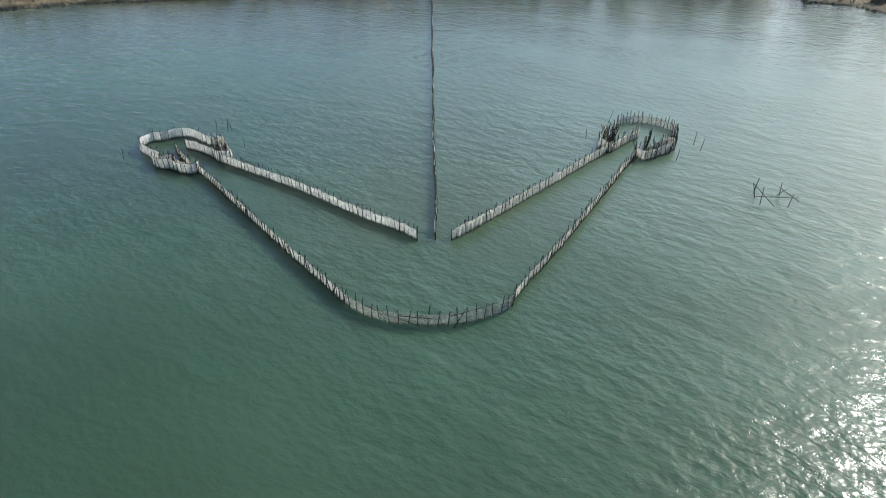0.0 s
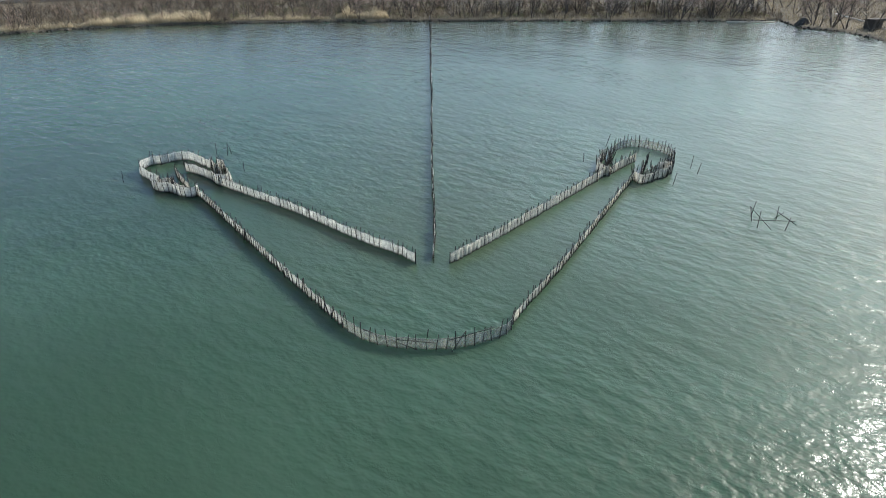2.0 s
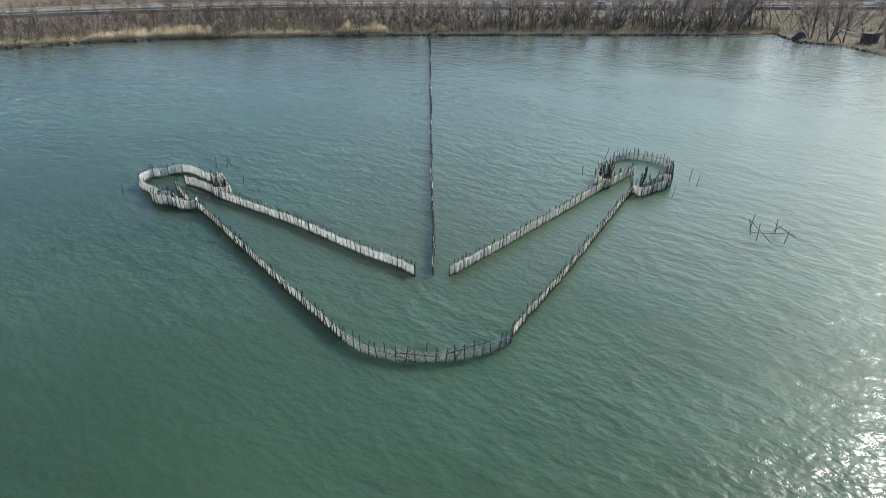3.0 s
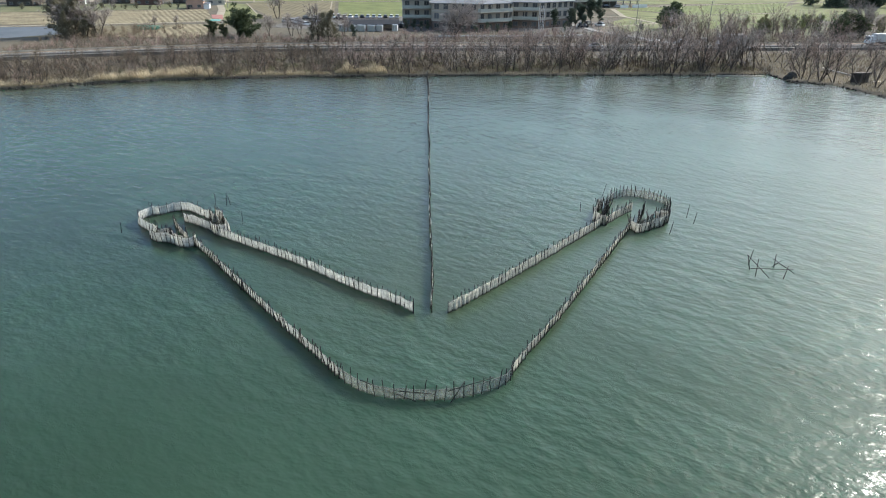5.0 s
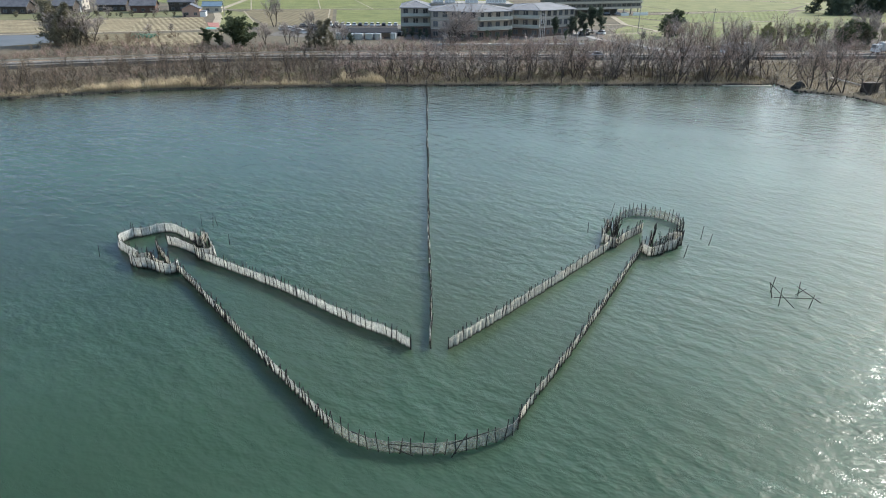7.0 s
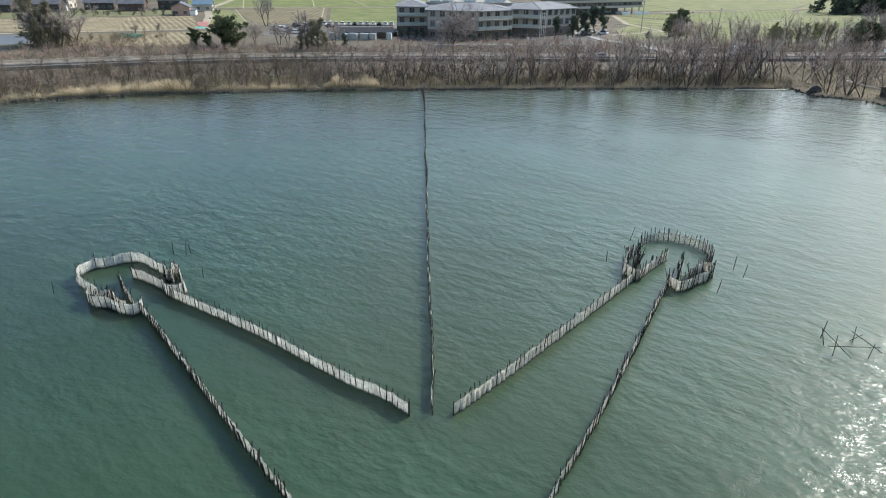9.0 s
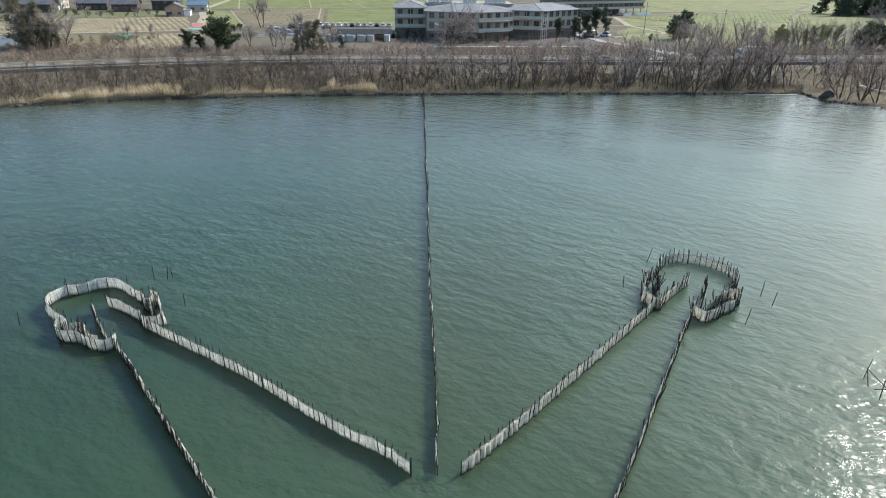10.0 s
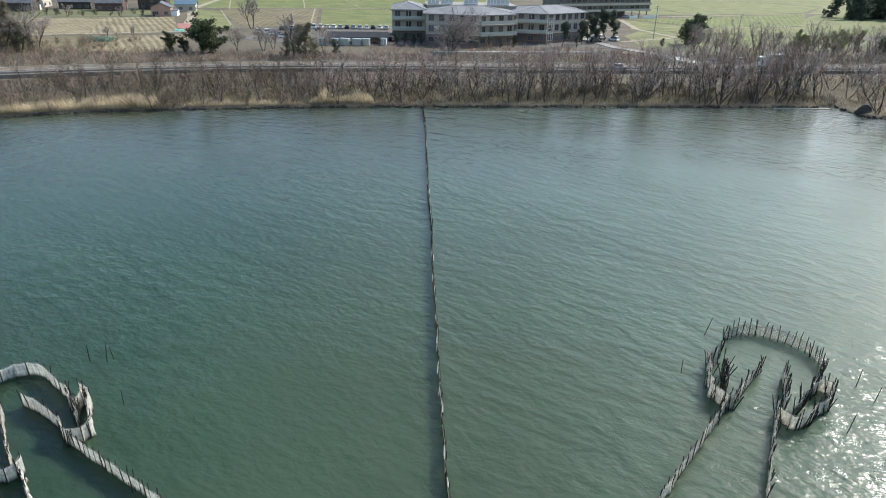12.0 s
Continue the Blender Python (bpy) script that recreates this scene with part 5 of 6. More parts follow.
def forked_tree_meshes(seed, h, stems, twig_mat, lean=0.1, leaders=4, branches=6, subs=4, twigs=4, wide=0.55, girth=0.0145, low=0.3, twig_r=0.0135):
    """A leafless tree: stems that fork into leaders, branches and sprays; the dark wood as one mesh, the fine twigs as another."""
    rnd = random.Random(seed)
    wood, fine = Shape(), Shape()
    turn = rnd.uniform(0, 6.283)
    for k in range(stems):
        ang = turn + 6.283 * k / stems + rnd.uniform(-0.5, 0.5)
        out = Vector((math.cos(ang), math.sin(ang), 0))
        tilt = lean + (rnd.uniform(0.16, 0.42) if stems > 1 else 0)
        top = h * (1 if k == 0 else rnd.uniform(0.7, 0.98))
        r = girth * h * (1.1 if stems == 1 else 0.85)
        trunk = bough(wood, rnd, out * 0.16 * (stems > 1) + Vector((0, 0, -0.35)), (out * tilt + Vector((0, 0, 1))).normalized(), top * rnd.uniform(0.44, 0.56), r, 0.6, 4, 6, 0.09)
        for i in range(leaders):
            u = 1.0 if i < 2 else low + (0.95 - low) * rnd.random()
            p, d = spot(trunk, min(u, 0.999))
            d = fork(rnd, d, wide * (rnd.uniform(0.4, 0.8) if i < 2 else rnd.uniform(0.9, 1.5)))
            ln = top * rnd.uniform(0.42, 0.55) * (1 if i < 2 else rnd.uniform(0.6, 0.9))
            leader = bough(wood, rnd, p, d, ln, r * (0.55 if i < 2 else 0.38), 0.22, 4, 5, 0.15, 0.07)
            for b in range(branches):
                u = 0.12 + 0.88 * (b + rnd.random()) / branches
                p, d = spot(leader, min(u, 0.999))
                bl = ln * (0.58 - 0.26 * u) * rnd.uniform(0.7, 1.25)
                branch = bough(wood, rnd, p, fork(rnd, d, rnd.uniform(0.5, 1.0)), bl, r * 0.17, 0.4, 2, 3, 0.2, 0.08)
                for c in range(subs):
                    p, d = spot(branch, rnd.uniform(0.25, 0.99))
                    d = fork(rnd, d, rnd.uniform(0.4, 1.0))
                    q = p + d * bl * rnd.uniform(0.35, 0.65)
                    fine.tube(p, q, 0.02, 0, 3)
                    for w in range(twigs):
                        o = p.lerp(q, rnd.uniform(0.2, 1))
                        td = fork(rnd, d, rnd.uniform(0.3, 0.9))
                        td.z += 0.2
                        fine.tube(o, o + td.normalized() * bl * rnd.uniform(0.2, 0.45), twig_r, 0, 3)
    return wood.mesh("trunk", BARK), fine.mesh("crown", twig_mat)


def leafy_meshes(seed, h, crown, count, size, mat, cone=False, bare=0.25, limbs=13, tight=0.17):
    """A trunk with limbs, and a crown of many small leaf clumps set round them with gaps."""
    r = random.Random(seed)
    wood, fine = Shape(), Shape()
    pts, _ = limb(wood, r, Vector((0, 0, -0.3)), Vector((r.uniform(-0.05, 0.05), 0, 1)), h * 0.92, 0.022 * h, 6, sides=6)
    tips = []
    for i in range(limbs):
        u = bare + (1 - bare) * (i + r.random()) / limbs
        j = min(5, int(u * 6))
        p = pts[j].lerp(pts[j + 1], r.random())
        ln = crown * ((1.08 - u) if cone else math.sin(math.pi * min(0.95, 0.25 + 0.75 * (u - bare) / (1 - bare)))) * r.uniform(0.65, 1.1)
        dd = fork(r, Vector((0, 0, 1)), 2.6 if cone else r.uniform(0.7, 1.9))
        b, _ = limb(wood, r, p, dd, max(0.4, ln), 0.007 * h, 3, sides=4)
        tips += [b[1], b[2], b[3], b[3], p]
    tips.append(pts[-1])
    for t in tips:
        n = int(count / len(tips) * r.uniform(0.5, 1.5))
        sp = crown * tight * r.uniform(0.7, 1.3)
        for _ in range(n):
            fine.leaf(t + Vector((r.gauss(0, sp), r.gauss(0, sp), r.gauss(0, sp * 0.7))), size * r.uniform(0.6, 1.4), 0.6)
    return wood.mesh("trunk", BARK), fine.mesh("crown", mat)


def plant(kind, meshes, mats, m, label, category, group):
    t = thing(kind, m, label, category, group)
    part("trunk", meshes[0], mats[0], t)
    part("crown", meshes[1], mats[1], t)
    return t


rnd = random.Random(77)
TALL = [forked_tree_meshes(100 + i, 10.0, (1, 2, 3, 2, 1, 3, 1, 4)[i], (TWIG, TWIG_PALE, TWIG_RED, TWIG, TWIG_PALE, TWIG, TWIG_RED, TWIG_PALE)[i], leaders=(6, 4, 3, 4, 6, 3, 7, 3)[i], branches=(6, 5, 5, 6, 6, 5, 6, 4)[i]) for i in range(8)]
TALL_DARK = [forked_tree_meshes(150 + i, 10.0, (2, 3, 1)[i], TWIG_DARK, leaders=(4, 3, 6)[i], branches=6) for i in range(3)]
LOW = [bare_tree_meshes(200 + i, 5.0, 5, 5, 4, 5, 0.2, (TWIG_DARK, TWIG, TWIG_DARK, TWIG_DARK)[i], 0.6, 0.017, 0.4, True) for i in range(4)]
SPREAD = [forked_tree_meshes(300 + i, 9.0, 2, TWIG_GREY, 0.06, 6, 8, 5, 5, 0.8, 0.02, 0.35, 0.02) for i in range(2)]


def shore_y(x):
    xs, ys = [p[0] for p in SHORE[:13]], [p[1] for p in SHORE[:13]]
    return float(np.interp(x, xs, ys))


def put_tree(pool, size, x, y, h, label, kind, category, group, tilt=4):
    z = height_at(x, y)
    s = h / size
    m = pose(x, y, z, rnd.gauss(0, tilt), rnd.gauss(0, tilt), rnd.uniform(0, 360)) @ Matrix.Diagonal((s * rnd.uniform(0.85, 1.2), s * rnd.uniform(0.85, 1.2), s, 1))
    meshes = rnd.choice(pool)
    plant(kind, meshes, (BARK, TWIG), m, label, category, group)


def height_along(x):
    return float(np.interp(x, [-30, -5, 20, 45, 60, 85], [7.0, 8.0, 8.6, 9.4, 10.8, 11.0]))


for i in range(140):
    x = -24 + 112 * (i + rnd.random()) / 140
    deep = rnd.random() ** 1.2
    y = shore_y(x) + 1.0 + 20 * deep
    put_tree(TALL, 10.0, x, y, height_along(x) * rnd.uniform(0.72, 1.15), "leafless grey-brown tree on the lake bank", "bare_tree", "tree", "bare shore trees", 6)
for i in range(52):
    x = -104 + 82 * (i + rnd.random()) / 52
    put_tree(TALL_DARK, 10.0, x, shore_y(x) + 5 + 22 * rnd.random(), rnd.uniform(5.5, 8.2), "small leafless tree among shore scrub", "bare_tree", "tree", "bare shore trees", 7)
for i in range(118):
    x = -112 + 92 * (i + rnd.random()) / 118
    put_tree(LOW, 5.0, x, shore_y(x) + (1.2 if i % 9 == 0 else 5) + 24 * rnd.random() ** 0.9 * (0.1 if i % 9 == 0 else 1), rnd.uniform(3.4, 6.2), "leafless brown thicket on the lake bank", "shrub", "shrub", "shore scrub", 8)


for x, by, h in ((-96, 1.6, 5.5), (-91, 2.2, 6), (-86.5, 1.4, 5), (-82, 2.5, 5.5), (-70, 1.2, 3.6), (-52.5, 1.0, 4.2), (-50.8, 1.4, 4.8), (-49.2, 0.9, 4.4), (-47.5, 1.8, 4.6), (-29, 1.6, 4.2), (-26.5, 2.4, 5)):
    put_tree(LOW, 5.0, x, shore_y(x) + by, h, "dark leafless bush standing among reeds", "shrub", "shrub", "shore scrub", 6)
for x, by, h in ((-43.5, 2.0, 7.5), (-40.5, 3.0, 6.5), (-33, 4.0, 8), (-88, 4, 8), (-100, 4, 8.5), (-106, 3, 8)):
    put_tree(TALL_DARK, 10.0, x, shore_y(x) + by, h, "branching leafless tree at the reed edge", "bare_tree", "tree", "bare shore trees", 4)


def scrub(name, places, mat, label, seed):
    """Many small leafless bushes in one tangle."""
    r = random.Random(seed)
    s = Shape()
    for x, y, h in places:
        base = Vector((x, y, height_at(x, y) - 0.1))
        for _ in range(13):
            d = Vector((r.gauss(0, 0.42), r.gauss(0, 0.42), 1)).normalized()
            tip = base + Vector((r.gauss(0, 0.35), r.gauss(0, 0.35), 0)) + d * h * r.uniform(0.6, 1.05)
            s.tube(base, tip, 0.028, 0, 3)
            for _ in range(9):
                o = base.lerp(tip, r.uniform(0.25, 0.95))
                t = fork(r, d, r.uniform(0.4, 1.1))
                s.tube(o, o + t * h * r.uniform(0.12, 0.34), 0.018, 0, 3)
    return structure(name, s, mat, label, "shrubs", kind="stuff")


def under_trees():
    for i in range(300):
        x = -22 + 112 * (i + rnd.random()) / 300
        yield x, shore_y(x) + 1.8 + 26 * rnd.random() ** 1.1, rnd.uniform(1.0, 2.8)


def behind_road():
    for i in range(400):
        x = -120 + 275 * (i + rnd.random()) / 400
        ry = float(np.interp(x, [p[0] for p in ROAD], [p[1] for p in ROAD]))
        if 66 < x < 82 and rnd.random() < 0.85:
            continue
        yield x, ry + 9 + (30 if x < -68 else 20 if x < -16 else 30) * rnd.random() ** 1.1, rnd.uniform(1.4, 2.8) + (1.3 if x > 20 else 0.5 if x > -16 else 0)


scrub("shore_scrub", under_trees(), TWIG_DARK, "tangle of leafless grey-brown scrub under shore trees", 31)
def garden_scrub():
    for i in range(95):
        x = -124 + 34 * rnd.random()
        yield x, 168 + 34 * rnd.random() ** 1.2 + (x + 124) * 0.25, rnd.uniform(1.6, 3.6)


scrub("garden_scrub", garden_scrub(), TWIG_DARK, "tangle of leafless brown shrubs beside a plot", 33)
scrub("roadside_scrub", behind_road(), TWIG_RED, "tangle of reddish leafless scrub behind the road", 32)
for i in range(56):
    x = 84 + 80 * (i + rnd.random()) / 56
    put_tree(TALL, 10.0, x, 177 + 32 * rnd.random(), rnd.uniform(7, 10.5), "leafless tree in the wood behind the road", "bare_tree", "tree", "bare roadside trees", 5)
for i in range(26):
    x = -112 + 46 * (i + rnd.random()) / 26
    put_tree(LOW, 5.0, x, float(np.interp(x, [p[0] for p in ROAD], [p[1] for p in ROAD])) + 11 + 26 * rnd.random(), rnd.uniform(2.6, 5.0), "leafless brown thicket behind the road", "shrub", "shrub", "roadside thickets", 8)
# trees on the small cape and round the inlet
for x, y, h in ((92.5, 111.8, 10.5), (95.5, 108.9, 11.5), (98.2, 107.8, 11), (97.5, 112, 10), (94, 114.5, 10.5), (104.5, 101, 11), (107, 96, 10.5), (101, 128, 10), (108, 122, 9), (97.5, 136.5, 10.5), (112, 112, 10), (116, 130, 9.5),
                (124, 118, 9.5), (88, 127, 10.5), (84, 131, 11), (119, 143, 8), (106, 141, 8), (93.6, 110.6, 9.5), (96.6, 110.4, 11), (102.5, 104.5, 10), (110, 101, 10), (91.5, 131, 11), (95, 126, 9.5)):
    put_tree(TALL[1:4], 10.0, x, y, h, "leafless many-stemmed tree on the small cape", "bare_tree", "tree", "bare cape trees", 6)
for i in range(26):
    put_tree(LOW, 5.0, 96 + 44 * rnd.random(), 112 + 40 * rnd.random(), rnd.uniform(2.2, 4.2), "leafless brown thicket on the small cape", "shrub", "shrub", "cape scrub", 8)
for i in range(12):
    put_tree(TALL, 10.0, 100 + 40 * rnd.random(), 124 + 30 * rnd.random(), rnd.uniform(6.5, 9), "leafless grey-brown tree behind the inlet", "bare_tree", "tree", "bare cape trees", 6)
# low evergreens under the shore trees and garden shrubs before the houses
UNDER = [leafy_meshes(500 + i, 3.0, 1.6, 420, 0.17, CREEPER, False, 0.05, 12, 0.16) for i in range(2)]
for i in range(40):
    x = -100 + 185 * (i + rnd.random()) / 40
    put_tree(UNDER, 3.0, x, shore_y(x) + 4 + 16 * rnd.random(), rnd.uniform(1.2, 2.6), "low dull green evergreen shrub under shore trees", "evergreen_shrub", "shrub", "shore undergrowth", 5)
for i in range(22):
    put_tree(UNDER, 3.0, -196 + 82 * (i + rnd.random()) / 22, 279 + 12 * rnd.random() + i * 0.55, rnd.uniform(1.4, 3.4), "dull green garden shrub before village houses", "evergreen_shrub", "shrub", "village garden shrubs", 5)
# the great tree before the care home
GREAT = [forked_tree_meshes(351, 13.5, 4, TWIG_GREY, 0.1, 8, 9, 6, 6, 0.75, 0.014, 0.3, 0.022)]
plant("bare_tree", GREAT[0], (BARK, TWIG_GREY), pose(9.5, 191.5, LAND_Z - 0.1, 0, 0, 40) @ Matrix.Diagonal((1.5, 1.5, 1.0, 1)), "great leafless spreading tree before the care home", "tree", "lone field trees")
# single bare trees in the fields
for x, y, h in ((-115, 182, 14.5), (-110, 181, 11), (-119, 181, 12), (-150, 283, 6), (-128, 284, 5), (-64, 247, 13.5), (-47, 187, 8), (-54.5, 186, 7.5), (-36.5, 178, 12), (-28, 180, 9), (-104, 214, 4), (-97, 217, 4), (-45, 192, 6.5), (160, 196, 11), (172, 215, 14), (95, 205, 9)):
    put_tree(SPREAD, 9.0, x, y, h, "lone leafless spreading tree", "bare_tree", "tree", "lone field trees", 3)


random.seed(9)
PINES = [leafy_meshes(400 + i, 9.0, 2.3, 3000, 0.2, PINE, False, 0.3, 17, 0.13) for i in range(3)]
CEDARS = [leafy_meshes(420 + i, 15.0, 3.6, 1500, 0.56, PINE, True, 0.02, 26, 0.14) for i in range(3)]
SMALL = [leafy_meshes(480 + i, 4.0, 1.3, 700, 0.2, PINE, False, 0.15) for i in range(2)]
EVER = [leafy_meshes(440 + i, 8.0, 3.4, 4000, 0.24, LEAF, False, 0.12, 20, 0.105) for i in range(3)]
IVY = [leafy_meshes(470 + i, 14.0, 4.6, 5200, 0.2, CREEPER, True, 0.02, 44, 0.1) for i in range(2)]
GROVE = [leafy_meshes(460 + i, 7.5, 2.6, 2600, 0.17, BAMBOO, False, 0.12, 24, 0.13) for i in range(3)]
for x, y, h in ((47.5, 207, 9.5), (56, 214, 8.5), (58.5, 217, 9), (64, 224, 10), (67, 226, 12), (69.5, 225, 11.5), (61.5, 216, 6), (52, 205, 4.5)):
    put_tree(PINES, 9.0, x, y, h, "dark clipped pine in the care home garden", "pine_tree", "tree", "garden pines", 3)
for x, y, h in ((18, 201, 3.4), (22.5, 200.5, 4), (26, 201.5, 3), (30.5, 203, 4.2), (13.5, 202, 2.8), (-8, 208, 4.2), (-5, 207, 4.6), (-2, 206.5, 3.8), (0.5, 206, 3.8), (-25, 179.5, 5)):
    put_tree(SMALL, 4.0, x, y, h, "small dark evergreen shrub by the building", "evergreen_shrub", "shrub", "garden evergreens", 3)
FAN = [leafy_meshes(445, 8.0, 5.2, 4600, 0.27, LEAF, False, 0.1, 26, 0.075)]
for x, y, h in ((-60.5, 181.5, 10), (-64, 184, 8)):
    put_tree(FAN, 8.0, x, y, h, "wide fan-shaped dark green evergreen tree", "evergreen_tree", "tree", "evergreens", 4)
for x, y, h in ((-73, 184, 5.5), (-69, 183, 4.5), (96, 219, 9.5), (99, 221, 10.5), (93.5, 217, 8), (83, 212, 2.6), (147, 190, 9), (152, 194, 9), (156, 191, 8)):
    put_tree(EVER, 8.0, x, y, h, "dark green broadleaf evergreen tree", "evergreen_tree", "tree", "evergreens", 3)
for x, y, h in ((-120, 180, 17.5), (-117, 183, 15), (-123, 184, 16), (-114, 178, 8), (-118, 177.5, 10), (-111.5, 181, 8), (-35, 176.5, 10), (-32.5, 175, 11.5), (-38.5, 177.5, 7), (-30, 176, 6)):
    put_tree(IVY, 14.0, x, y, h, "tall grey-green tree wrapped in creeper", "creeper_tree", "tree", "creeper-clad trees", 3)
for i in range(30):
    x, y = 226 + 60 * (i + rnd.random()) / 30, 332 + 22 * rnd.random()
    put_tree(CEDARS, 15.0, x, y, rnd.uniform(15, 20), "tall dark cedar in a field grove", "cedar_tree", "tree", "cedar grove", 2)
for i in range(24):
    x = 118 + 65 * rnd.random()
    put_tree(GROVE, 7.5, x, 200 + 22 * rnd.random() + (x - 138) * 0.15, rnd.uniform(5, 7.5), "pale green bamboo clump behind the road", "bamboo_clump", "bamboo", "bamboo grove", 4)


# ---------------------------------------------------------------- reeds, grass and stones on the bank
def blades(name, count, place, tall, width, bend, mat, label, category, seed):
    r = random.Random(seed)
    s = Shape()
    for _ in range(count):
        x, y, scale = place(r)
        z = height_at(x, y)
        h = r.uniform(*tall) * scale
        a = r.uniform(0, 6.283)
        u = Vector((math.cos(a), math.sin(a), 0)) * width * r.uniform(0.6, 1.4)
        lean = Vector((r.gauss(-0.12, bend), r.gauss(-0.05, bend), 1)) * h
        p = Vector((x, y, z - 0.05))
        mid = p + lean * 0.55
        tip = p + lean + Vector((-0.12 * h, 0, -0.04 * h))
        k = len(s.v)
        s.v += [p - u * 0.6, p + u * 0.6, mid + u, mid - u, tip]
        s.f += [(k, k + 1, k + 2, k + 3), (k + 3, k + 2, k + 4)]
    return structure(name, s, mat, label, category, kind="stuff")


def reed_place(x0, x1, near, deep):
    def at(r):
        x = r.uniform(x0, x1)
        clump = 0.5 + 0.5 * math.sin(x * 0.95 + 1.3 * math.sin(x * 0.37)) * math.sin(x * 0.43 + 1) + 0.3 * math.sin(x * 2.7 + math.sin(x * 1.3)) + r.gauss(0, 0.16)
        ends = min(1.0, 0.35 + 1.6 * math.sin(math.pi * (x - x0) / (x1 - x0)) ** 0.8)
        return x, shore_y(x) + near + deep * r.random() * (0.4 + 0.8 * clump) * ends, max(0.25, 0.45 + 0.6 * clump) * ends
    return at


blades("reed_bed", 6000, reed_place(-79, -50, 0.7, 4.2), (1.1, 2.5), 0.035, 0.12, REED, "tall golden dry reeds along the bank", "reeds", 1)
blades("reed_bed", 2600, reed_place(-114, -78, 0.7, 2.6), (0.7, 1.6), 0.03, 0.14, REED, "thin straw-coloured reeds along the bank", "reeds", 2)
blades("reed_bed", 3600, reed_place(-23, -10, 1.4, 4.5), (1.1, 2.2), 0.035, 0.16, REED, "dense golden reed clump beside bare trees", "reeds", 3)
blades("reed_bed", 2400, reed_place(-47, -24, 0.8, 3.0), (0.5, 1.2), 0.03, 0.15, REED, "low straw-coloured reeds along the bank", "reeds", 4)


def bank_place(r):
    x = r.uniform(-110, 88)
    return x, shore_y(x) + 0.7 + 15 * r.random() ** 1.3, 0.6 + 0.5 * math.sin(x * 0.4 + 2 * math.sin(x * 0.13)) ** 2


def green_place(r):
    while True:
        x = r.uniform(-60, 88)
        by = 1.5 + 22 * r.random()
        if math.sin(x * 0.41 + 1.2 * math.sin(x * 0.17)) * math.sin(by * 0.5 + x * 0.23) > 0.45:
            return x, shore_y(x) + by, 1.0


def cape_place(r):
    while True:
        x, y = r.uniform(90, 135), r.uniform(78, 150)
        if height_at(x, y) > 0.35:
            return x, y, 1.0


def land_place(r):
    x = r.uniform(-120, 150)
    ry = float(np.interp(x, [p[0] for p in ROAD], [p[1] for p in ROAD]))
    return x, ry + 9 + 9 * r.random() ** 1.5, 1.2


def thicket_place(r):
    x = r.uniform(-116, 90)
    y0, y1 = shore_y(x) + (2.0 if x > -20 else 3.5), float(np.interp(x, [p[0] for p in ROAD], [p[1] for p in ROAD])) - 6.5
    y = y0 + (y1 - y0) * r.random()
    return x, y, 0.55 + 0.5 * math.sin(x * 0.31 + y * 0.2) * math.sin(y * 0.45 - x * 0.12) + (0.25 if x < -20 else 0)


def verge_place(r):
    x = r.uniform(-125, 155)
    if 70 < x < 82:
        x += 14
    ry = float(np.interp(x, [p[0] for p in ROAD], [p[1] for p in ROAD]))
    y = ry + 8.6 + (30 if x < -68 else 17) * r.random() ** 1.2
    return x, y, 0.75 + 0.4 * math.sin(x * 0.27 + y * 0.3) + (0.3 if x > 20 else 0)


def cape_thicket(r):
    while True:
        x, y = r.uniform(89, 140), r.uniform(84, 156)
        if height_at(x, y) > 0.45 and math.sin(x * 0.5 + y * 0.2) * math.sin(y * 0.33 - x * 0.1) > -0.35:
            return x, y, 0.9


blades("bramble_thicket", 27000, thicket_place, (0.8, 2.2), 0.022, 0.3, BRAMBLE, "tangled brown brambles under the shore trees", "brambles", 11)
blades("bramble_thicket", 7000, cape_thicket, (0.5, 1.6), 0.022, 0.3, BRAMBLE, "tangled brown brambles on the small cape", "brambles", 13)
blades("bramble_thicket", 20000, verge_place, (0.8, 2.0), 0.024, 0.3, BRAMBLE, "tangled reddish brambles behind the road", "brambles", 12)
blades("dry_grass", 30000, bank_place, (0.25, 0.7), 0.045, 0.3, STRAW, "matted dry grass on the lake bank", "grass", 5)
blades("green_grass", 7000, green_place, (0.2, 0.5), 0.05, 0.3, BAMBOO, "patches of yellow-green grass under the shore trees", "grass", 14)
blades("dry_grass", 9000, cape_place, (0.25, 0.75), 0.05, 0.3, STRAW, "dry tussock grass on the small cape", "grass", 6)
blades("dry_grass", 3500, land_place, (0.4, 0.9), 0.06, 0.25, STRAW, "tall brown grass on the road verge", "grass", 7)


def rocks(name, count, place, size, mat, label, seed):
    r = random.Random(seed)
    s = Shape()
    for _ in range(count):
        x, y = place(r)
        c = Vector((x, y, r.uniform(-0.05, 0.22)))
        k = len(s.v)
        q = r.uniform(*size)
        ax = [Vector((r.gauss(0, 1), r.gauss(0, 1), r.gauss(0, 0.4))).normalized() * q * r.uniform(0.6, 1.3) for _ in range(2)] + [Vector((0, 0, q * r.uniform(0.5, 0.9)))]
        s.v += [c + ax[0], c + ax[1], c - ax[0], c - ax[1], c + ax[2], c - ax[2]]
        s.f += [(k, k + 1, k + 4), (k + 1, k + 2, k + 4), (k + 2, k + 3, k + 4), (k + 3, k, k + 4), (k + 1, k, k + 5), (k + 2, k + 1, k + 5), (k + 3, k + 2, k + 5), (k, k + 3, k + 5)]
    return structure(name, s, mat, label, "stones", kind="stuff")


def edge_place(r):
    x = r.uniform(-110, 85)
    return x, shore_y(x) + r.gauss(0.1, 0.3)


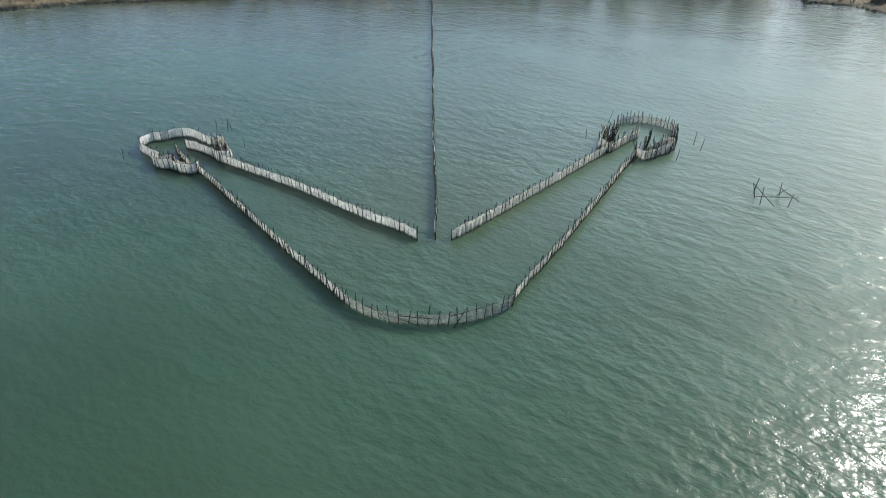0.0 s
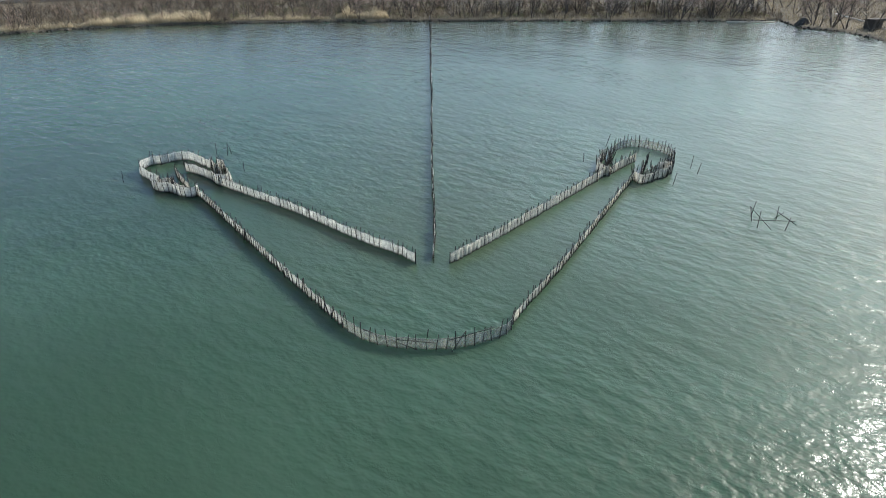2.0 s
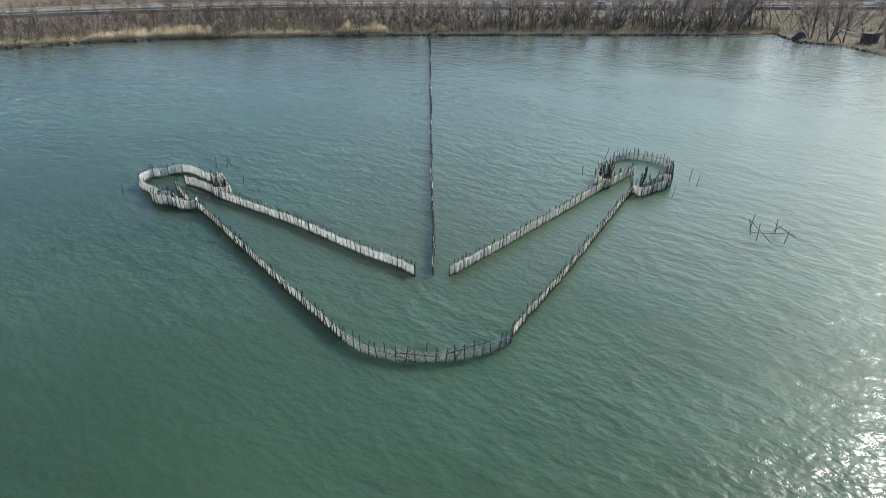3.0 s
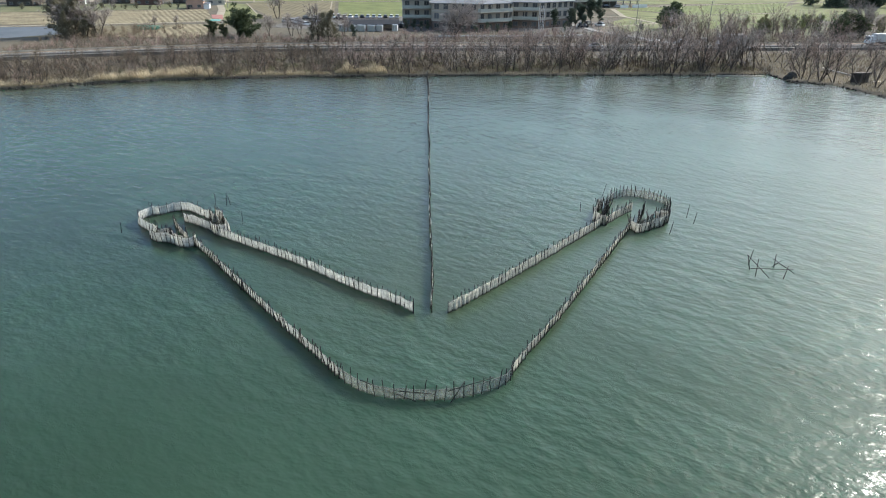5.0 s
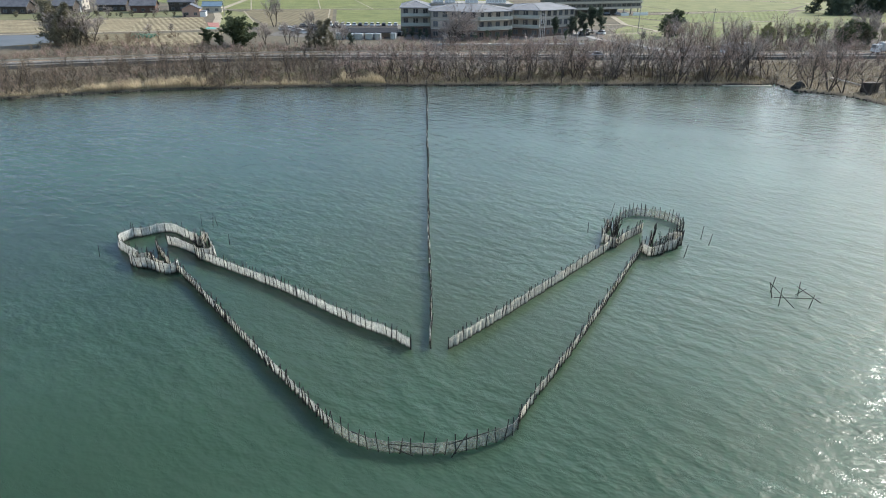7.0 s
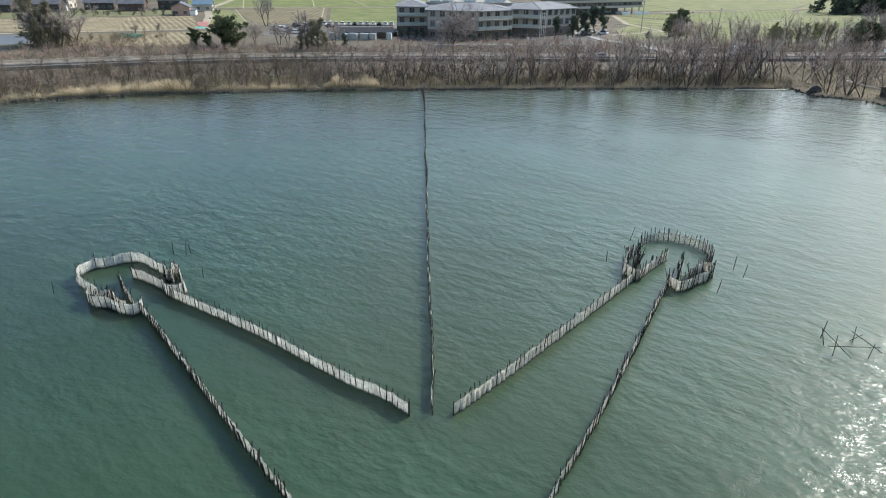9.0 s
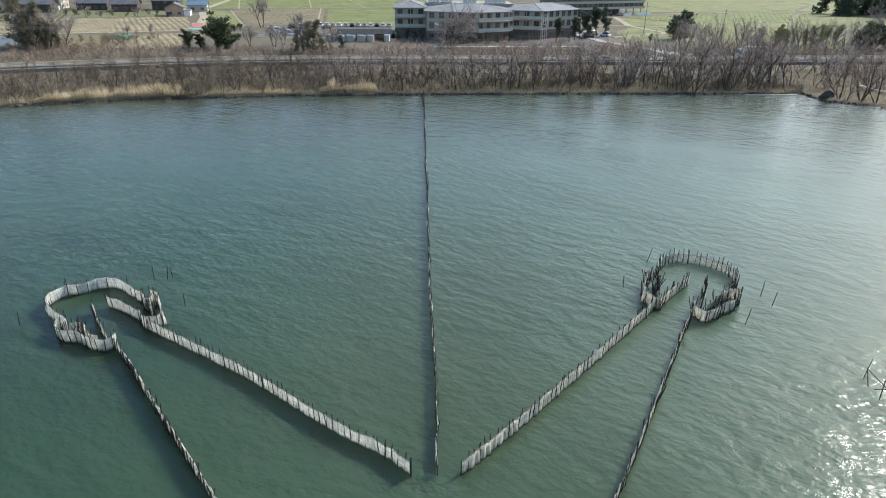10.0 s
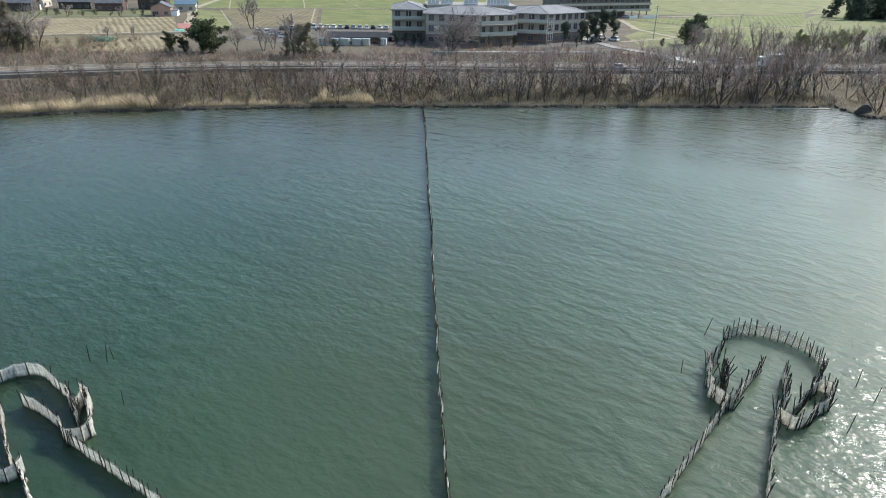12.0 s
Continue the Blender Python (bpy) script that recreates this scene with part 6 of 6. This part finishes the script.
rocks("shore_stones", 900, edge_place, (0.15, 0.42), ROCK, "dark wet stones and roots at the waterline", 8)


def cape_edge(r):
    i = r.randrange(14, 21)
    p, q, u = SHORE[i], SHORE[i + 1], r.random()
    return p[0] + (q[0] - p[0]) * u + r.gauss(0, 0.25), p[1] + (q[1] - p[1]) * u + r.gauss(0, 0.25)


rocks("shore_stones", 120, cape_edge, (0.1, 0.38), ROCK, "dark stones round the cape", 9)

# the cape's dark boathouse mound, hut and fallen timber
mound = Shape()
for i in range(10):
    for j in range(6):
        u, v = 2 * math.pi * i / 10, 0.5 * math.pi * j / 5
        k = 1 + 0.18 * math.sin(3 * u + j)
        mound.v.append(Vector((1.9 * k * math.cos(u) * math.cos(v), 1.6 * k * math.sin(u) * math.cos(v), 2.4 * math.sin(v) ** 1.4 - 0.4)))
for i in range(10):
    for j in range(5):
        a, b = i * 6 + j, ((i + 1) % 10) * 6 + j
        mound.f.append((a, b, b + 1, a + 1))
ob = tagged(new("root_mound", mound.mesh("root_mound", ROCK)), "dark earthy mound of roots at the inlet mouth", "mound")
ob.location, ob.scale = (91.0, 113.8, 0.35), (0.9, 0.8, 0.85)
hut = thing("hut", pose(104.3, 107.4, height_at(104.3, 107.4), 0, 0, 20), "small weathered wooden hut on the cape", "hut")
s = Shape()
s.box(-1.5, -1.2, -0.3, 1.5, 1.2, 2.0)
part("wall", s, WALL_WOOD, hut)
s = Shape()
s.prism([(-1.8, -1.5), (1.8, -1.5), (1.8, 1.5), (-1.8, 1.5)], 2.0, 2.15)
s.v[4].z += 0.35
s.v[5].z += 0.35
part("roof", s, WALL_WOOD, hut)
s = Shape()
s.box(-0.5, -1.25, 0, 0.4, -1.203, 1.7)
part("door", s, STAKE, hut)
for p, q, rr in (((104.4, 123.5, 1.3), (106.4, 112.3, 1.1), 0.24), ((106.5, 107.0, 0.7), (110, 107.8, 0.65), 0.18), ((74, 118.0, 0.08), (86.5, 118.2, 0.1), 0.12)):
    s = Shape()
    s.tube(p, q, rr, rr * 0.8, 8, cap=True)
    tagged(new("log", s.mesh("log", RAIL_PALE, True)), "pale weathered log lying near the water", "log", "driftwood logs")
